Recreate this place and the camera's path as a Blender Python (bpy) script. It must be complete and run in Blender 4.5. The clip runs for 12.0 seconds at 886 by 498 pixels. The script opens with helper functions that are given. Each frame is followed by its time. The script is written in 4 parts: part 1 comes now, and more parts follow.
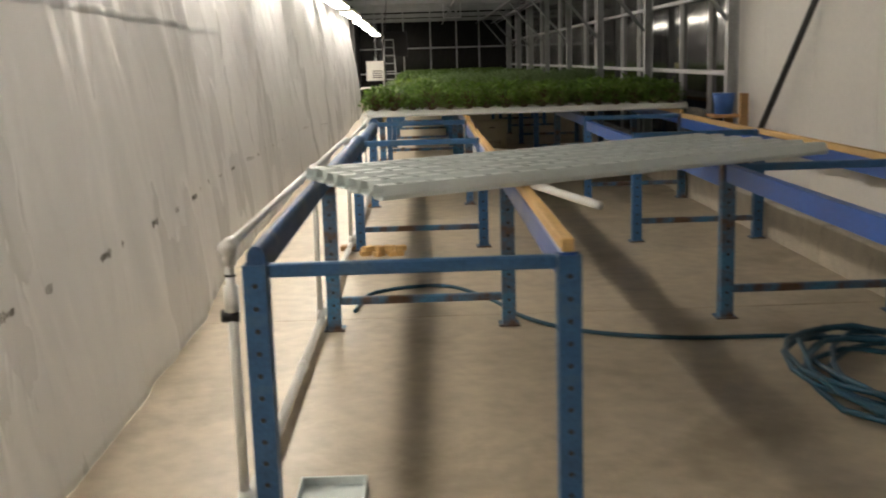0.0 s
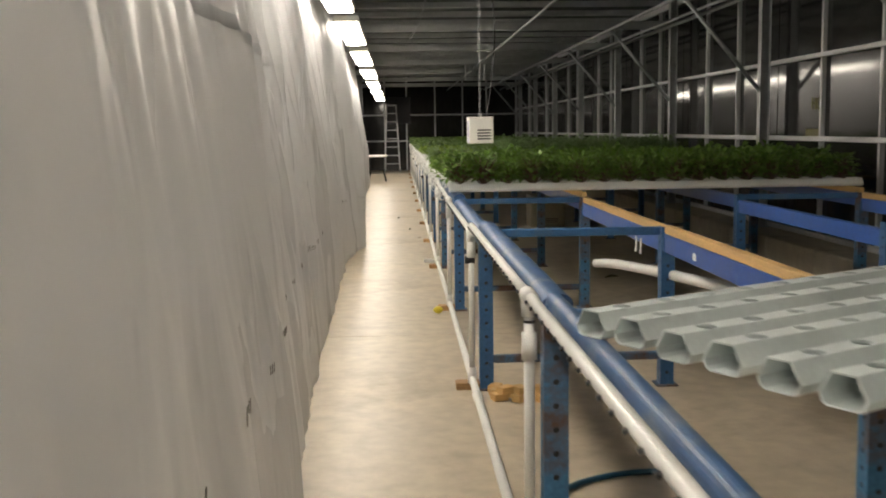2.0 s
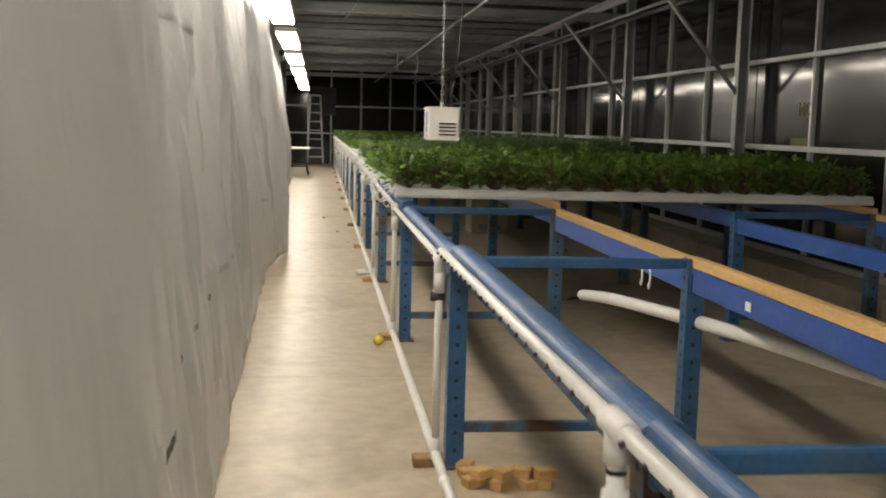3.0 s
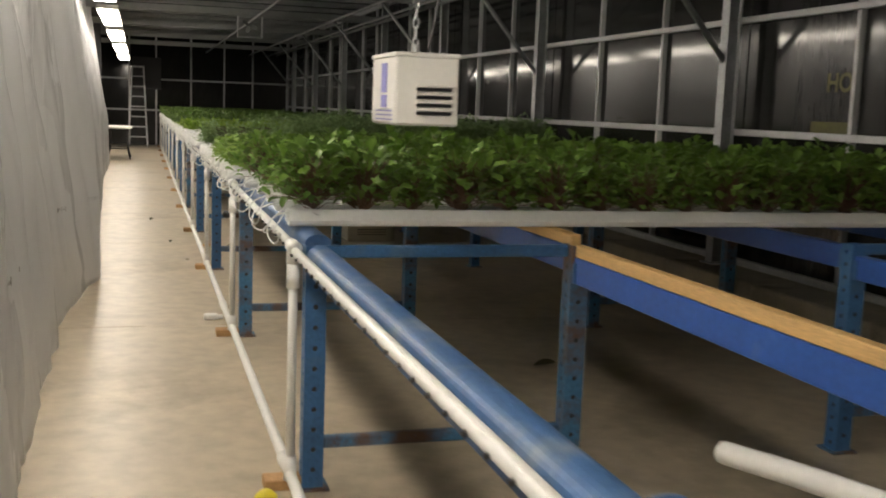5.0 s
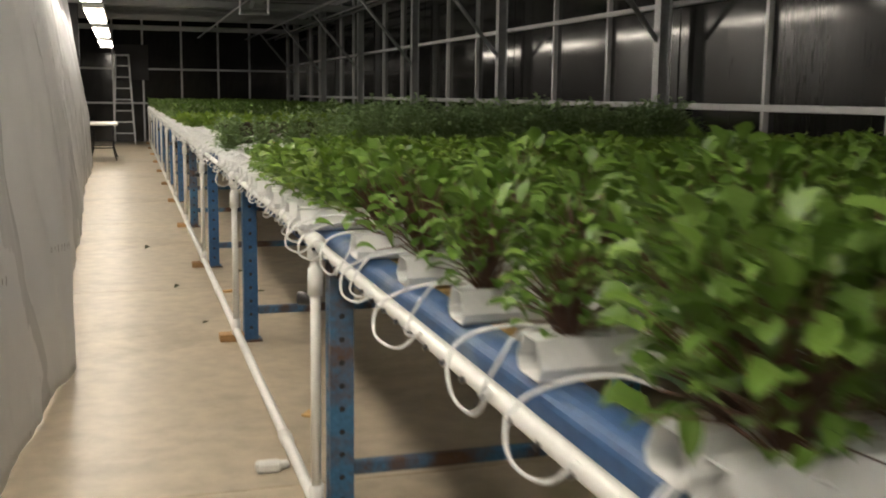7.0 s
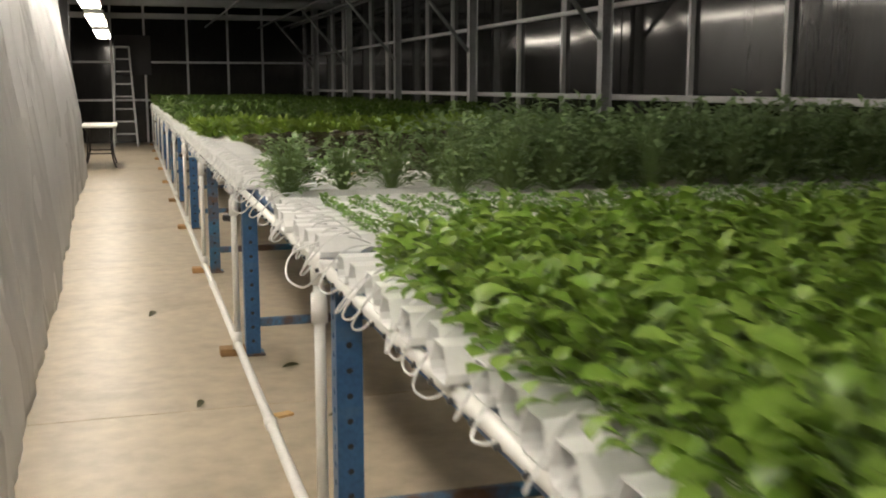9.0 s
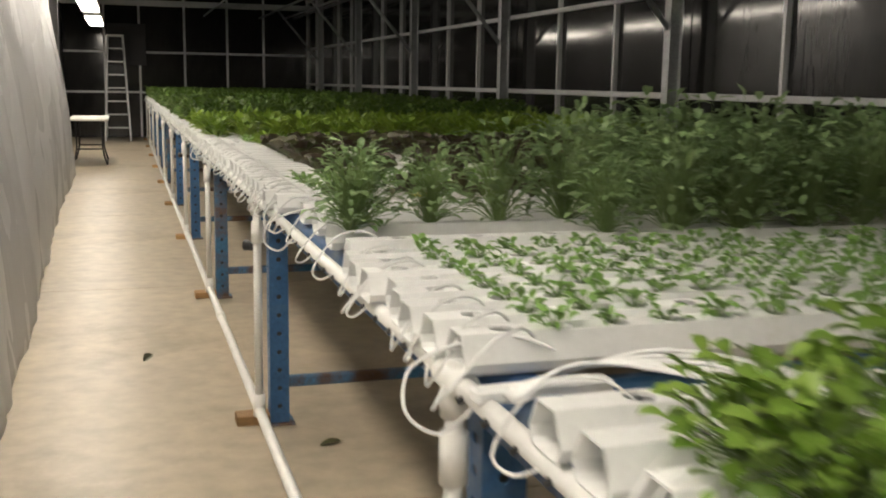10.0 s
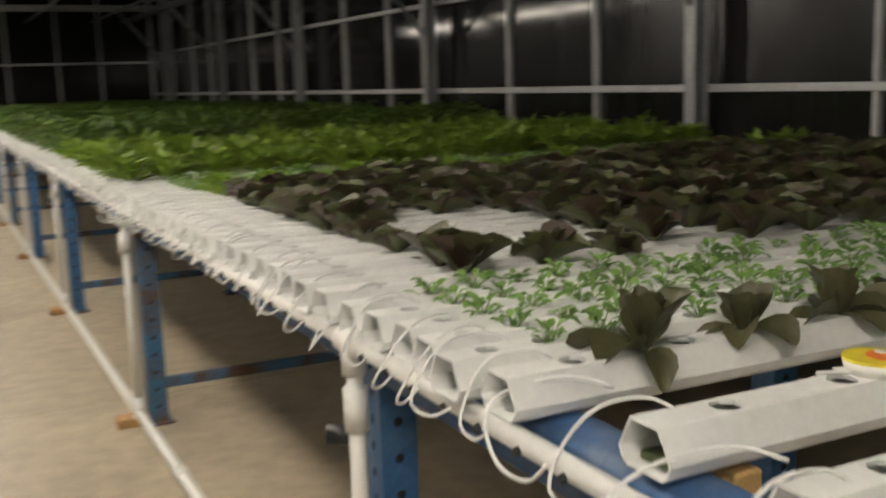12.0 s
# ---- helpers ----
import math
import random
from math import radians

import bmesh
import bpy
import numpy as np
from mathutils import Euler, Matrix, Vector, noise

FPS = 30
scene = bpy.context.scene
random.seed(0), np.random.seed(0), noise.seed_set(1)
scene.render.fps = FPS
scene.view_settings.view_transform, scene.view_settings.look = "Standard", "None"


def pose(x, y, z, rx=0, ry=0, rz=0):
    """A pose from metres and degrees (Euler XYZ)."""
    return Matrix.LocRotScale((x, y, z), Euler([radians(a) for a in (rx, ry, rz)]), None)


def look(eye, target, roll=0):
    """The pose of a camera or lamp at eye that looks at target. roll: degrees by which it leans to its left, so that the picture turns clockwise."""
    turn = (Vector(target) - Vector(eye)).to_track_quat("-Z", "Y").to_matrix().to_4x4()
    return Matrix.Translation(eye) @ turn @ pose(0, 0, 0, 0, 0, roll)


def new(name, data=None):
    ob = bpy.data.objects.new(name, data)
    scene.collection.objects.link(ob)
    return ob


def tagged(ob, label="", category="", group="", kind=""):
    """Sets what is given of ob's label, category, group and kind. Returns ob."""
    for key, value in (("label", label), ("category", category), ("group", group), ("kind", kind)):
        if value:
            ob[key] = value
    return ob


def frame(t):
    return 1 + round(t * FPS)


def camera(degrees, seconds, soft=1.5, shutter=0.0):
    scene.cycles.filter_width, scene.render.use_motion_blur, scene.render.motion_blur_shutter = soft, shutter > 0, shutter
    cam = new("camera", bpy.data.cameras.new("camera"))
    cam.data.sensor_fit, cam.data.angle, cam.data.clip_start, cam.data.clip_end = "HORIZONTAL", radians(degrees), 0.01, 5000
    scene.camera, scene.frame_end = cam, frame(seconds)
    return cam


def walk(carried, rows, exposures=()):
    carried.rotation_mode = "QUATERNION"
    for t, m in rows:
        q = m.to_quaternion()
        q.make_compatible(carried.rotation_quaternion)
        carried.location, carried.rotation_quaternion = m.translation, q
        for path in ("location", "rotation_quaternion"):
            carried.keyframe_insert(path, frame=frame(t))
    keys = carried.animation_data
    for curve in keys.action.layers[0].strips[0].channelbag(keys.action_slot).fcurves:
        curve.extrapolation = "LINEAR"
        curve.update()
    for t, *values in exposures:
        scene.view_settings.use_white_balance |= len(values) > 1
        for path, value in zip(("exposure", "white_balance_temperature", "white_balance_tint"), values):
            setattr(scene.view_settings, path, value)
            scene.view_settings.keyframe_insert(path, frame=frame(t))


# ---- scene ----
cam = camera(46.9, 12.0, soft=1.9, shutter=0.4)
PATH = [
    (0, (0.172, -2.034, 1.522), (0.198, -0.068, 1.158), -1.7),
    (0.5, (-0.222, -1.484, 1.515), (-0.221, 0.485, 1.166), -0.4),
    (1, (-0.489, -0.817, 1.512), (-0.467, 1.16, 1.209), -1.0),
    (1.5, (-0.771, -0.09, 1.496), (-0.705, 1.893, 1.245), -0.5),
    (2, (-0.853, 0.674, 1.443), (-0.771, 2.659, 1.211), -0.8),
    (2.5, (-0.956, 1.428, 1.409), (-0.811, 3.409, 1.178), 2.6),
    (3, (-0.967, 2.11, 1.427), (-0.724, 4.08, 1.187), 1.5),
    (3.2, (-0.902, 2.375, 1.407), (-0.643, 4.347, 1.19), 0.5),
    (4.8, (-0.958, 4.979, 1.366), (-0.397, 6.882, 1.11), 2.8),
    (5, (-0.979, 5.198, 1.388), (-0.415, 7.097, 1.118), 2.1),
    (5.5, (-0.995, 6.025, 1.363), (-0.444, 7.928, 1.089), 1.8),
    (6, (-1.022, 6.742, 1.34), (-0.47, 8.642, 1.05), 2.3),
    (6.5, (-0.973, 7.485, 1.338), (-0.403, 9.379, 1.043), 0.4),
    (7, (-1.008, 8.195, 1.361), (-0.426, 10.085, 1.064), 0.7),
    (7.2, (-1.027, 8.472, 1.387), (-0.44, 10.361, 1.088), -0.0),
    (8.8, (-0.96, 10.752, 1.366), (-0.382, 12.642, 1.056), -0.7),
    (9, (-0.95, 11.024, 1.401), (-0.378, 12.914, 1.086), -0.0),
    (9.5, (-0.987, 11.713, 1.398), (-0.398, 13.597, 1.075), 1.3),
    (10, (-0.95, 12.338, 1.372), (-0.363, 14.223, 1.052), 0.9),
    (10.5, (-0.977, 12.969, 1.358), (-0.407, 14.861, 1.047), 1.6),
    (11, (-1.0, 13.522, 1.385), (-0.39, 15.401, 1.076), 0.1),
    (11.5, (-1.03, 14.12, 1.387), (-0.386, 15.985, 1.063), -0.3),
    (11.7, (-1.092, 14.301, 1.378), (-0.426, 16.158, 1.05), -0.3),
    (12, (-1.149, 14.57, 1.402), (-0.27, 16.337, 1.076), -1.8),
]
walk(cam, [(t, look(eye, target, roll)) for t, eye, target, roll in PATH],
     exposures=[(0, 0.25), (1, 0.1), (2, -0.15), (3, -0.15), (5, -0.28), (6.5, -0.3), (9, -0.2), (11, -0.28), (12, -0.35)])

# ---- world and light ----
world = bpy.data.worlds.new("night")
scene.world = world
world.use_nodes = True
world.node_tree.nodes["Background"].inputs[0].default_value = (0.5, 0.6, 0.8, 1)
world.node_tree.nodes["Background"].inputs[1].default_value = 0.004
LAMP_POWER = 27.0


# ---- materials ----
def mat(name, base, rough=0.5, metal=0.0, vary=0.15, scale=6.0, fine=60.0, bump=0.1, stain=None, stain_at=0.62, per_object=0.0, spec=0.5, trans=0.0, stretch=(1, 1, 1)):
    """A principled material with two scales of variation, fine relief and, if given, stains of another colour."""
    m = bpy.data.materials.new(name)
    m.use_nodes = True
    t = m.node_tree
    n, l = t.nodes, t.links
    p = n["Principled BSDF"]
    co = n.new("ShaderNodeTexCoord")
    mp = n.new("ShaderNodeMapping")
    mp.inputs["Scale"].default_value = stretch
    l.new(co.outputs["Object"], mp.inputs["Vector"])
    a, b = n.new("ShaderNodeTexNoise"), n.new("ShaderNodeTexNoise")
    a.inputs["Scale"].default_value, a.inputs["Detail"].default_value = scale, 5
    b.inputs["Scale"].default_value, b.inputs["Detail"].default_value = fine, 3
    for q in (a, b):
        l.new(mp.outputs[0], q.inputs["Vector"])
    mix = n.new("ShaderNodeMath")
    mix.operation = "ADD"
    l.new(a.outputs["Fac"], mix.inputs[0])
    l.new(b.outputs["Fac"], mix.inputs[1])
    ramp = n.new("ShaderNodeMapRange")
    ramp.inputs["From Min"].default_value, ramp.inputs["From Max"].default_value = 0.65, 1.35
    ramp.inputs["To Min"].default_value, ramp.inputs["To Max"].default_value = 1 - vary, 1 + vary
    l.new(mix.outputs[0], ramp.inputs["Value"])
    val = ramp.outputs[0]
    if per_object:
        oi = n.new("ShaderNodeObjectInfo")
        r2 = n.new("ShaderNodeMapRange")
        r2.inputs["To Min"].default_value, r2.inputs["To Max"].default_value = 1 - per_object, 1 + per_object
        l.new(oi.outputs["Random"], r2.inputs["Value"])
        mu = n.new("ShaderNodeMath")
        mu.operation = "MULTIPLY"
        l.new(val, mu.inputs[0])
        l.new(r2.outputs[0], mu.inputs[1])
        val = mu.outputs[0]
    hs = n.new("ShaderNodeHueSaturation")
    hs.inputs["Color"].default_value = (*base, 1)
    l.new(val, hs.inputs["Value"])
    col = hs.outputs[0]
    if stain:
        c = n.new("ShaderNodeTexNoise")
        c.inputs["Scale"].default_value, c.inputs["Detail"].default_value, c.inputs["Roughness"].default_value = scale * 0.7, 7, 0.65
        l.new(mp.outputs[0], c.inputs["Vector"])
        cr = n.new("ShaderNodeMapRange")
        cr.inputs["From Min"].default_value, cr.inputs["From Max"].default_value = stain_at - 0.08, stain_at + 0.08
        l.new(c.outputs["Fac"], cr.inputs["Value"])
        mx = n.new("ShaderNodeMix")
        mx.data_type = "RGBA"
        l.new(cr.outputs[0], mx.inputs["Factor"])
        l.new(col, mx.inputs["A"])
        mx.inputs["B"].default_value = (*stain, 1)
        col = mx.outputs["Result"]
    l.new(col, p.inputs["Base Color"])
    rr = n.new("ShaderNodeMapRange")
    rr.inputs["To Min"].default_value, rr.inputs["To Max"].default_value = rough * 0.7, min(1, rough * 1.3)
    l.new(a.outputs["Fac"], rr.inputs["Value"])
    l.new(rr.outputs[0], p.inputs["Roughness"])
    p.inputs["Metallic"].default_value = metal
    p.inputs["Specular IOR Level"].default_value = spec
    p.inputs["Transmission Weight"].default_value = trans
    if bump:
        bn = n.new("ShaderNodeBump")
        bn.inputs["Strength"].default_value, bn.inputs["Distance"].default_value = bump, 0.01
        l.new(b.outputs["Fac"], bn.inputs["Height"])
        l.new(bn.outputs[0], p.inputs["Normal"])
    return m


def leaf_mat(name, base, second, trans=0.25):
    """Leaf: colour by leaf and by plant, a little light through the blade."""
    m = mat(name, base, rough=0.42, vary=0.3, scale=14, fine=90, bump=0.25, per_object=0.22)
    t = m.node_tree
    n, l = t.nodes, t.links
    p, out = n["Principled BSDF"], n["Material Output"]
    src = p.inputs["Base Color"].links[0].from_socket
    ge = n.new("ShaderNodeNewGeometry")
    mx = n.new("ShaderNodeMix")
    mx.data_type = "RGBA"
    l.new(ge.outputs["Random Per Island"], mx.inputs["Factor"])
    l.new(src, mx.inputs["A"])
    mx.inputs["B"].default_value = (*second, 1)
    l.new(mx.outputs["Result"], p.inputs["Base Color"])
    tr = n.new("ShaderNodeBsdfTranslucent")
    l.new(mx.outputs["Result"], tr.inputs["Color"])
    ms = n.new("ShaderNodeMixShader")
    ms.inputs[0].default_value = trans
    l.new(p.outputs[0], ms.inputs[1])
    l.new(tr.outputs[0], ms.inputs[2])
    l.new(ms.outputs[0], out.inputs["Surface"])
    return m


def sheet_mat():
    """Thin translucent polythene: smooth film with soft sags and sharp creases."""
    m = mat("polythene", (0.54, 0.545, 0.56), rough=0.28, spec=0.95, vary=0.035, scale=1.3, fine=5, bump=0, stretch=(1, 1.0, 0.4))
    t = m.node_tree
    n, l = t.nodes, t.links
    p, out = n["Principled BSDF"], n["Material Output"]
    co = n.new("ShaderNodeTexCoord")
    heights = []
    for scale, lean, tall, power in ((1.5, 0.1, 0.22, 1.0), (2.4, -0.4, 0.3, 0.7), (2.0, 0.7, 0.4, 0.7), (5.0, 0.15, 0.2, 0.3)):
        mp = n.new("ShaderNodeMapping")
        mp.inputs["Rotation"].default_value = (lean, 0, 0)
        mp.inputs["Scale"].default_value = (0.3, 1, tall)
        l.new(co.outputs["Object"], mp.inputs["Vector"])
        a = n.new("ShaderNodeTexNoise")
        a.inputs["Scale"].default_value, a.inputs["Detail"].default_value, a.inputs["Roughness"].default_value = scale, 2, 0.4
        l.new(mp.outputs[0], a.inputs["Vector"])
        c = n.new("ShaderNodeMath")
        c.operation = "SUBTRACT"
        l.new(a.outputs["Fac"], c.inputs[0])
        c.inputs[1].default_value = 0.5
        d = n.new("ShaderNodeMath")
        d.operation = "ABSOLUTE"
        l.new(c.outputs[0], d.inputs[0])
        e = n.new("ShaderNodeMapRange")
        e.interpolation_type = "SMOOTHSTEP"
        e.inputs["From Max"].default_value = 0.06
        e.inputs["To Min"].default_value, e.inputs["To Max"].default_value = power, 0
        l.new(d.outputs[0], e.inputs["Value"])
        where = n.new("ShaderNodeTexNoise")
        where.inputs["Scale"].default_value = 0.9 + 0.3 * scale
        l.new(mp.outputs[0], where.inputs["Vector"])
        g = n.new("ShaderNodeMapRange")
        g.inputs["From Min"].default_value, g.inputs["From Max"].default_value = 0.48, 0.62
        l.new(where.outputs["Fac"], g.inputs["Value"])
        f = n.new("ShaderNodeMath")
        f.operation = "MULTIPLY"
        l.new(e.outputs[0], f.inputs[0])
        l.new(g.outputs[0], f.inputs[1])
        heights.append(f.outputs[0])
    total = heights[0]
    for h in heights[1:]:
        g = n.new("ShaderNodeMath")
        g.operation = "ADD"
        l.new(total, g.inputs[0])
        l.new(h, g.inputs[1])
        total = g.outputs[0]
    bn = n.new("ShaderNodeBump")
    bn.inputs["Strength"].default_value, bn.inputs["Distance"].default_value = 0.5, 0.022
    l.new(total, bn.inputs["Height"])
    l.new(bn.outputs[0], p.inputs["Normal"])
    tr = n.new("ShaderNodeBsdfTranslucent")
    tr.inputs["Color"].default_value = (0.73, 0.735, 0.745, 1)
    l.new(bn.outputs[0], tr.inputs["Normal"])
    ms = n.new("ShaderNodeMixShader")
    ms.inputs[0].default_value = 0.52
    l.new(p.outputs[0], ms.inputs[1])
    l.new(tr.outputs[0], ms.inputs[2])
    l.new(ms.outputs[0], out.inputs["Surface"])
    return m


def glow_mat(name, colour, power):
    m = bpy.data.materials.new(name)
    m.use_nodes = True
    p = m.node_tree.nodes["Principled BSDF"]
    p.inputs["Base Color"].default_value = (0.8, 0.8, 0.8, 1)
    p.inputs["Emission Color"].default_value = (*colour, 1)
    p.inputs["Emission Strength"].default_value = power
    return m


CONCRETE = mat("concrete", (0.45, 0.385, 0.285), rough=0.4, spec=0.34, vary=0.22, scale=1.5, fine=9, bump=0.015, stain=(0.3, 0.25, 0.175), stain_at=0.6)
KERB = mat("kerb_concrete", (0.5, 0.45, 0.36), rough=0.8, vary=0.2, scale=5, fine=60, bump=0.35, stain=(0.3, 0.26, 0.2))
BLUE = mat("blue_paint", (0.04, 0.125, 0.28), rough=0.42, vary=0.25, scale=7, fine=70, bump=0.1, stain=(0.09, 0.16, 0.24), stain_at=0.63, per_object=0.15)
BLUE_OLD = mat("worn_blue_paint", (0.05, 0.16, 0.3), rough=0.55, vary=0.3, scale=6, fine=60, bump=0.2, stain=(0.12, 0.07, 0.045), stain_at=0.52, per_object=0.2)
BLUE_GREY = mat("scuffed_blue_paint", (0.045, 0.11, 0.25), rough=0.5, vary=0.25, scale=5, fine=50, bump=0.06, stain=(0.16, 0.21, 0.27), stain_at=0.58, per_object=0.15)
BLUE_BEAM = mat("beam_blue", (0.025, 0.09, 0.36), rough=0.35, vary=0.2, scale=5, fine=50, bump=0.06, stain=(0.1, 0.17, 0.3), stain_at=0.68, per_object=0.2)
DARK_TAPE = mat("dark_rubber", (0.04, 0.045, 0.07), rough=0.3, vary=0.3, scale=8, bump=0.1)
WOOD = mat("timber", (0.62, 0.4, 0.16), rough=0.65, vary=0.25, scale=3, fine=40, bump=0.25, stretch=(6, 0.6, 6), per_object=0.12)
WOOD_RAW = mat("raw_block", (0.42, 0.25, 0.11), rough=0.8, vary=0.3, scale=9, fine=60, bump=0.3, per_object=0.3)
PVC = mat("white_pvc", (0.78, 0.78, 0.75), rough=0.33, vary=0.07, scale=5, fine=40, bump=0.03, stain=(0.6, 0.57, 0.5), stain_at=0.72)
CHANNEL = mat("channel_pvc", (0.76, 0.77, 0.76), rough=0.38, vary=0.07, scale=4, fine=50, bump=0.04, per_object=0.06, stain=(0.5, 0.5, 0.42), stain_at=0.74)
CHANNEL_GREY = mat("grey_green_channel_pvc", (0.68, 0.74, 0.735), rough=0.4, vary=0.08, scale=4, fine=50, bump=0.04, per_object=0.06)
TUBE = mat("clear_white_tube", (0.75, 0.76, 0.75), rough=0.25, vary=0.05, bump=0)
# black plastic parts, and the cores that stand for shade inside the uprights
BLACK = mat("black_plastic_and_shade", (0.02, 0.02, 0.022), rough=0.4, vary=0.2, bump=0.05)
SLIME = mat("algae", (0.05, 0.07, 0.02), rough=0.6, vary=0.4, scale=20, bump=0.4)
STEEL = mat("galvanised", (0.4, 0.41, 0.42), rough=0.42, metal=0.75, vary=0.2, scale=6, fine=60, bump=0.08, stain=(0.27, 0.27, 0.27))
STEEL_DARK = mat("roof_steel", (0.42, 0.425, 0.43), rough=0.45, metal=0.4, vary=0.2, scale=4, bump=0.08)
ALU = mat("aluminium_bar", (0.62, 0.63, 0.64), rough=0.4, metal=0.15, vary=0.12, scale=6, bump=0.05)
# opaque twin-wall sheet; its near-black base stands for the unlit night outside
PANEL = mat("night_black_panel", (0.02, 0.0195, 0.0185), rough=0.09, vary=0.25, scale=1.0, fine=14, bump=0.006, stretch=(1, 3, 0.25), spec=0.38)
ROOF = mat("dark_roof_film", (0.03, 0.032, 0.035), rough=0.6, vary=0.3, scale=1.5, bump=0.1)
WALL_WHITE = mat("white_sheet_wall", (0.72, 0.7, 0.66), rough=0.45, vary=0.06, scale=1.2, fine=30, bump=0.04)
WALL_DARK = mat("dark_wall", (0.05, 0.05, 0.055), rough=0.6, vary=0.2, scale=2, bump=0.1)
CASING = mat("box_white", (0.82, 0.81, 0.76), rough=0.35, vary=0.04, scale=5, bump=0.03)
LABEL_BLUE = mat("label_violet", (0.2, 0.2, 0.55), rough=0.4, vary=0.15, scale=20, bump=0)
INK = mat("dark_ink", (0.13, 0.12, 0.11), rough=0.5, vary=0.3, scale=40, bump=0)
HOSE = mat("blue_hose", (0.012, 0.07, 0.12), rough=0.4, vary=0.2, scale=10, bump=0.05)
BUCKET = mat("bucket_blue", (0.03, 0.12, 0.4), rough=0.35, vary=0.15, scale=8, bump=0.05)
CABINET = mat("beige_metal", (0.4, 0.36, 0.27), rough=0.5, vary=0.12, scale=5, bump=0.06)
YELLOW = mat("lemon_skin", (0.75, 0.62, 0.05), rough=0.45, vary=0.15, scale=30, bump=0.2)
ORANGE = mat("orange_label", (0.8, 0.2, 0.04), rough=0.4, vary=0.1, scale=30, bump=0)
SHEET = sheet_mat()
LEAF_CHARD = leaf_mat("chard_leaf", (0.09, 0.17, 0.028), (0.19, 0.32, 0.06))
LEAF_BASIL = leaf_mat("basil_leaf", (0.13, 0.24, 0.03), (0.25, 0.38, 0.07))
LEAF_KALE = leaf_mat("kale_leaf", (0.17, 0.26, 0.11), (0.3, 0.42, 0.2))
LEAF_RED = leaf_mat("red_lettuce_leaf", (0.06, 0.035, 0.028), (0.1, 0.115, 0.045), 0.15)
LEAF_LIGHT = leaf_mat("light_lettuce_leaf", (0.17, 0.28, 0.03), (0.27, 0.39, 0.06))
LEAF_DARK = leaf_mat("dark_green_leaf", (0.06, 0.115, 0.022), (0.13, 0.21, 0.04))
LEAF_SEED = leaf_mat("seedling_leaf", (0.16, 0.3, 0.06), (0.25, 0.42, 0.12))
STEM_RED = mat("red_stem", (0.11, 0.055, 0.035), rough=0.45, vary=0.3, scale=20, bump=0)
STEM_GREEN = mat("green_stem", (0.16, 0.24, 0.08), rough=0.5, vary=0.2, scale=20, bump=0)
GLOW = glow_mat("lamp_diffuser", (1.0, 0.9, 0.765), LAMP_POWER)


